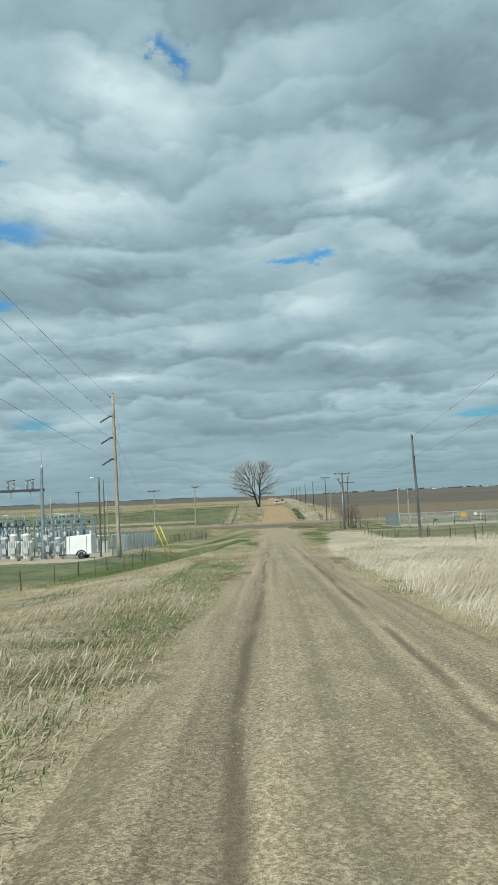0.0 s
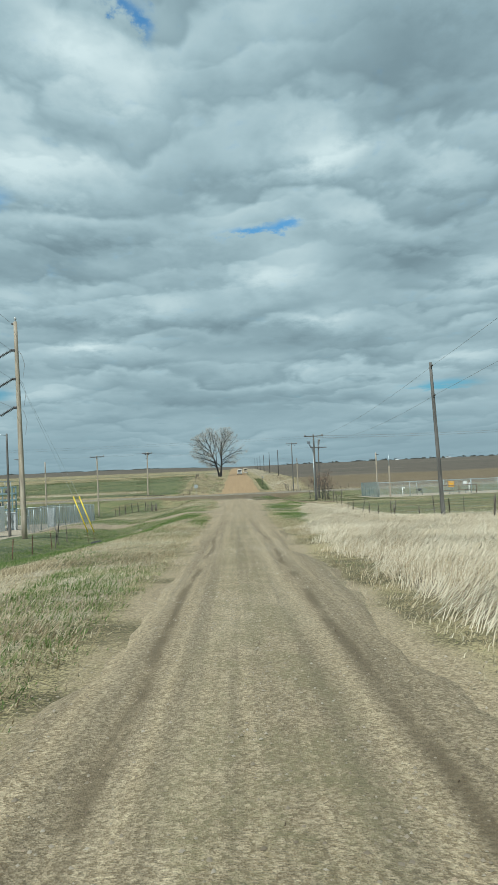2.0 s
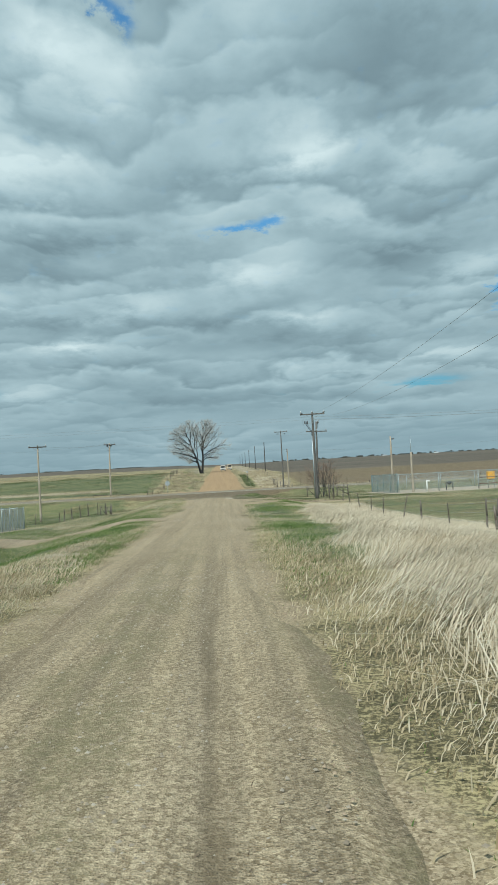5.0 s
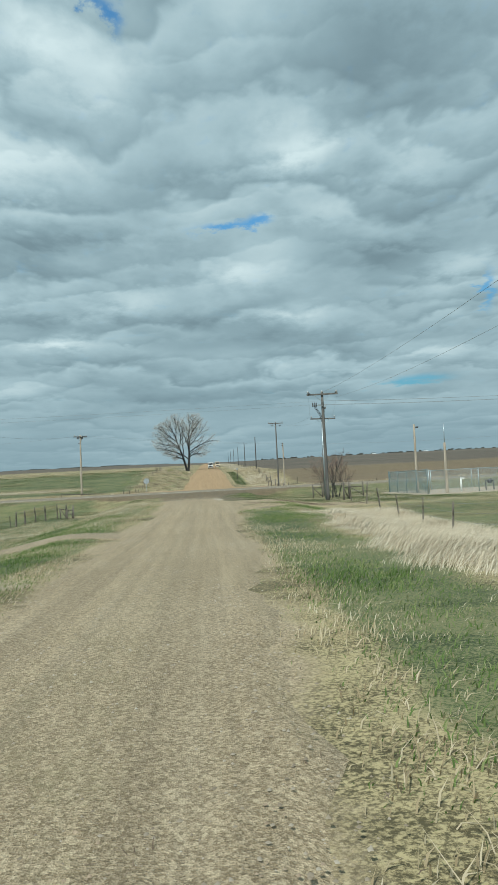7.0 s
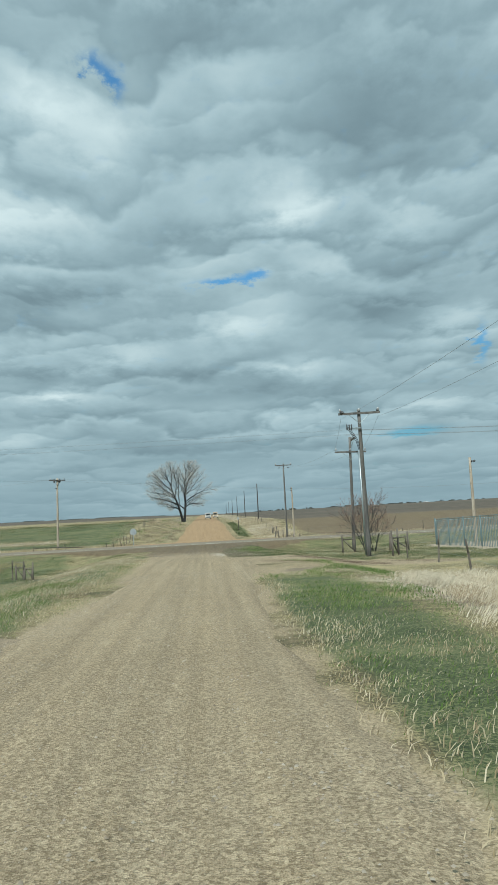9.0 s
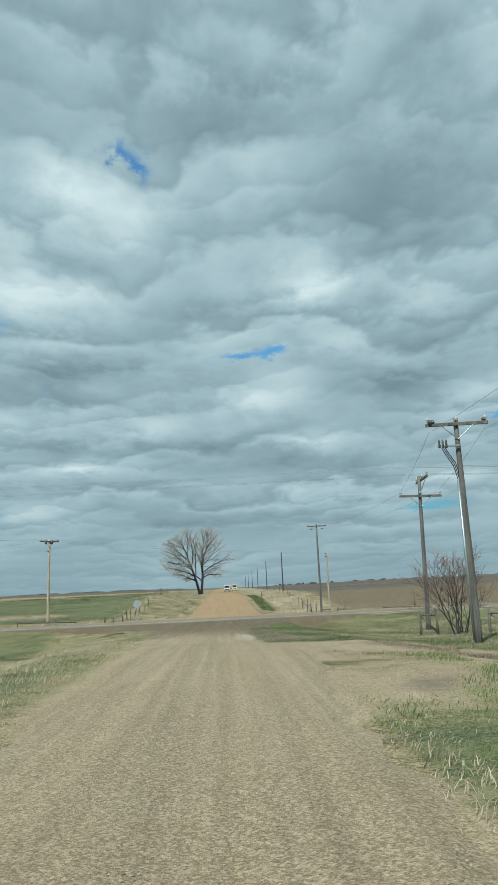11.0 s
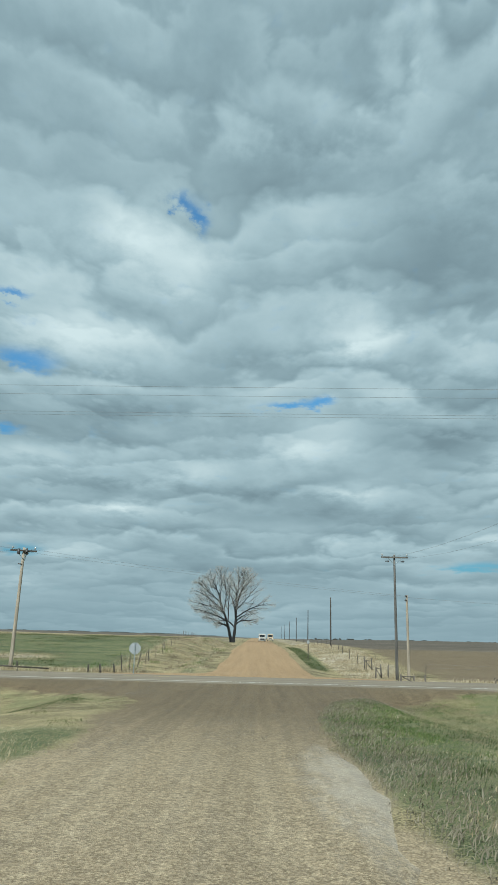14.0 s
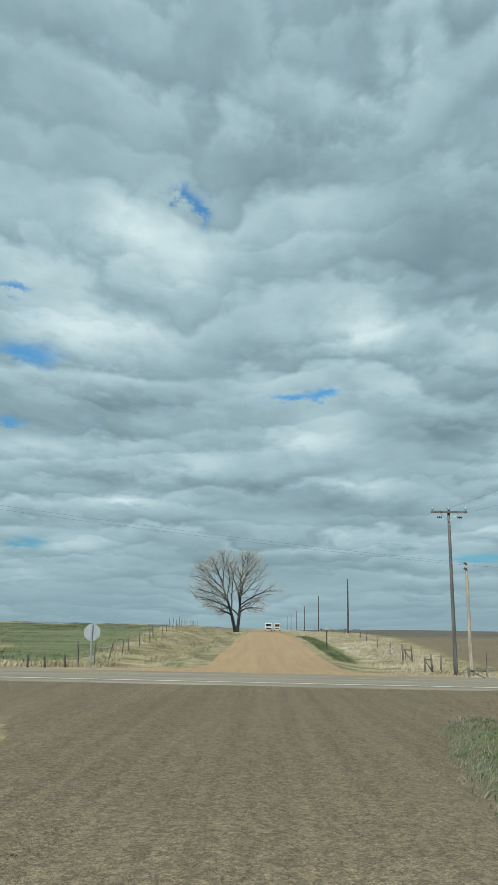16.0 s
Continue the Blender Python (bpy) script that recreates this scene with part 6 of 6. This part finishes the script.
sward("dry_grass", sow(rs, 30000, -60, -9, 5.5, 40, lambda x, y: (1 - smooth(8, 13, y)) + 0.6 * np.exp(-((y - 30) / 4.0) ** 2) * smooth(18, 24, -x), 0.4), 0.35, 0.03, 0.6, DRY, "dry tan grass beyond the highway", 16)
sward("dry_grass", sow(rs, 16000, 14, 60, 5.5, 15, lambda x, y: 1 - smooth(9, 14, y), 0.4), 0.35, 0.03, 0.6, DRY, "dry tan grass beyond the highway", 17)
sward("crown_weeds", sow(rs, 22000, -2.6, 2.0, -172, -84, lambda x, y: (0.25 + 0.75 * wave(x * 3, y * 1.7)) * (0.25 + 0.75 * np.exp(-((x + 0.35) / 0.5) ** 2)), 0.12), 0.055, 0.009, 1.2, WEED, "low dead weeds on the crown of the track", 18, "weeds", sunk=-0.045)


def scatter_stones(name, n, x0, x1, y0, y1, size, seed, keep=None, mat=None, label="loose pale and brown stones on the gravel"):
    """Loose pebbles, each a squashed lump half sunk in the road."""
    r = np.random.RandomState(seed)
    x, y = r.uniform(x0, x1, n), y0 + (y1 - y0) * r.uniform(0, 1, n)
    if keep is not None:
        ok = r.uniform(0, 1, n) < keep(x, y)
        x, y = x[ok], y[ok]
        n = len(x)
    s = size * np.minimum(r.gamma(2.6, 0.38, n), 1.7)
    core = np.array([(1, 0, 0), (0, 1, 0), (-1, 0, 0), (0, -1, 0), (0, 0, 0.75)], float)
    tri_ = np.array([(0, 1, 4), (1, 2, 4), (2, 3, 4), (3, 0, 4)])
    a = r.uniform(0, math.tau, n)
    v = core[None] * s[:, None, None] * r.uniform(0.6, 1.3, (n, 5, 3))
    c, d = np.cos(a)[:, None], np.sin(a)[:, None]
    v = np.stack([v[..., 0] * c - v[..., 1] * d, v[..., 0] * d + v[..., 1] * c, v[..., 2]], -1)
    m = np.abs(x + 0.35)
    v += np.stack([x, y, ground_z(x, y) + 0.068 - 0.03 * np.exp(-((m - 0.95) / 0.28) ** 2) + 0.02 * np.exp(-(m / 0.5) ** 2)], -1)[:, None]
    f = (tri_[None] + (np.arange(n) * 5)[:, None, None]).reshape(-1)
    me = bpy.data.meshes.new(name)
    me.vertices.add(n * 5)
    me.vertices.foreach_set("co", v.astype(np.float32).reshape(-1))
    me.loops.add(len(f))
    me.loops.foreach_set("vertex_index", f.astype(np.int32))
    me.polygons.add(n * 4)
    me.polygons.foreach_set("loop_start", np.arange(0, n * 12, 3).astype(np.int32))
    me.update(calc_edges=True)
    me.validate()
    me.materials.append(mat or PEBBLE)
    return tagged(new(name, me), label, "gravel", kind="stuff")


PEBBLE = blades("pebbles", ((0.0, (0.22, 0.175, 0.125)), (0.4, (0.40, 0.34, 0.26)), (0.75, (0.54, 0.48, 0.39)), (1.0, (0.66, 0.60, 0.51))))
GRIT = blades("junction_grit", ((0.0, (0.10, 0.088, 0.07)), (0.5, (0.20, 0.18, 0.148)), (0.85, (0.30, 0.275, 0.235)), (1.0, (0.46, 0.43, 0.38))))
on_track = lambda x, y: (1 - road_gap(x, y, 0.4)) * (0.3 + 0.7 * smooth(0.3, 0.8, wave(x * 1.7, y * 0.6)))
scatter_stones("gravel", 95000, -3.4, 2.6, -156, -60, 0.010, 31, on_track)
scatter_stones("gravel", 105000, -10, 7, -36, -5.5, 0.009, 32, lambda x, y: (1 - road_gap(x, y, 0.4)) * (0.25 + 0.75 * smooth(0.3, 0.8, wave(x * 1.4, y * 1.1))), GRIT, "dark and pale grit on the gravel of the junction")
rut_rim = lambda x, y: np.exp(-((np.abs(np.abs(x + 0.35 + 0.15 * np.sin(y * 0.3)) - 1.15) - 0.38) / 0.10) ** 2) * smooth(0.25, 0.8, wave(x * 0.4, y * 1.3))
scatter_stones("gravel", 60000, -2.4, 1.8, -166, -66, 0.009, 33, rut_rim, CLOD, "dry dark clods along the rims of the ruts")

# ---- litter in the grass ----
mat_ob = thing("rubber_mat", -9.9, -93.1, gz(-9.9, -93.1) + 0.05, "scrap of black rubber lying in green grass", "litter")
bm = bmesh.new()
box(bm, (0, 0, 0.09), (0.7, 0.45, 0.16), pose(0, 0, 0, 6, -8, 20), 0.03)
part("sheet", bm, BLACK, mat_ob)
for v in mat_ob.children[0].data.vertices:
    v.co.z += 0.03 * math.sin(v.co.x * 9) + 0.02 * math.sin(v.co.y * 14)
stone_ob = thing("boulder", -8.6, -80.1, gz(-8.6, -80.1), "pale stone lying in the grass beside the track", "stone")
bm = bmesh.new()
bmesh.ops.create_icosphere(bm, subdivisions=2, radius=0.17)
for v in bm.verts:
    v.co *= 1 + 0.25 * noise.noise(v.co * 9)
    v.co.z = v.co.z * 0.7 + 0.07
part("rock", bm, CRUSHED, stone_ob, smooth_faces=True)

# ---- far trees and farmsteads on the skyline ----
rs = np.random.RandomState(77)
vs, fs = [], []
for k in range(140):
    x, y = (90 + 470 * rs.beta(1.2, 1.5) if k < 84 else rs.uniform(-560, -60)), rs.uniform(1230, 1330)
    h, w = (rs.uniform(1.8, 4.8), rs.uniform(3, 9)) if k < 84 else (rs.uniform(2.2, 3.6), rs.uniform(12, 26))
    zb = gz(x, y) - 1.6
    for j in range(130):
        u, v = rs.normal(0, 0.42), rs.beta(1.6, 1.6)
        p = Vector((x + u * w * (1 - 0.5 * v), y + rs.normal(0, 2), zb + v * h))
        q = rs.uniform(0.25, 0.75)
        o = len(vs)
        t = rs.uniform(0, math.tau)
        vs += [(p.x + q * math.cos(t + a), p.y + rs.normal(0, 0.3), p.z + q * math.sin(t + a)) for a in (0, 2.1, 4.2)]
        fs.append((o, o + 1, o + 2))
tagged(new("backdrop", lattice_mesh("far_trees", vs, fs, FAR_WOOD)), "far dark shelterbelt trees along the skyline", "trees", kind="structure")
for x, y, w, h in ((300, 1225, 6, 2.0), (395, 1226, 8, 2.2)):
    ob = thing("farm_building", x, y, gz(x, y) - 2.8, "far pale farm building on the skyline", "farm building", "farm buildings")
    block("wall", (0, 0, h / 2), (w, 8, h), GREY_PAINT, ob, 0.1)
    bm = bmesh.new()
    v6 = [bm.verts.new(c) for c in ((-w / 2 - 0.4, -4.4, h), (w / 2 + 0.4, -4.4, h), (w / 2 + 0.4, 4.4, h), (-w / 2 - 0.4, 4.4, h), (-w / 2 - 0.4, 0, h + 2.2), (w / 2 + 0.4, 0, h + 2.2))]
    for f in ((0, 1, 5, 4), (2, 3, 4, 5), (0, 4, 3), (1, 2, 5), (3, 2, 1, 0)):
        bm.faces.new([v6[j] for j in f])
    part("roof", bm, GREY_PAINT, ob)
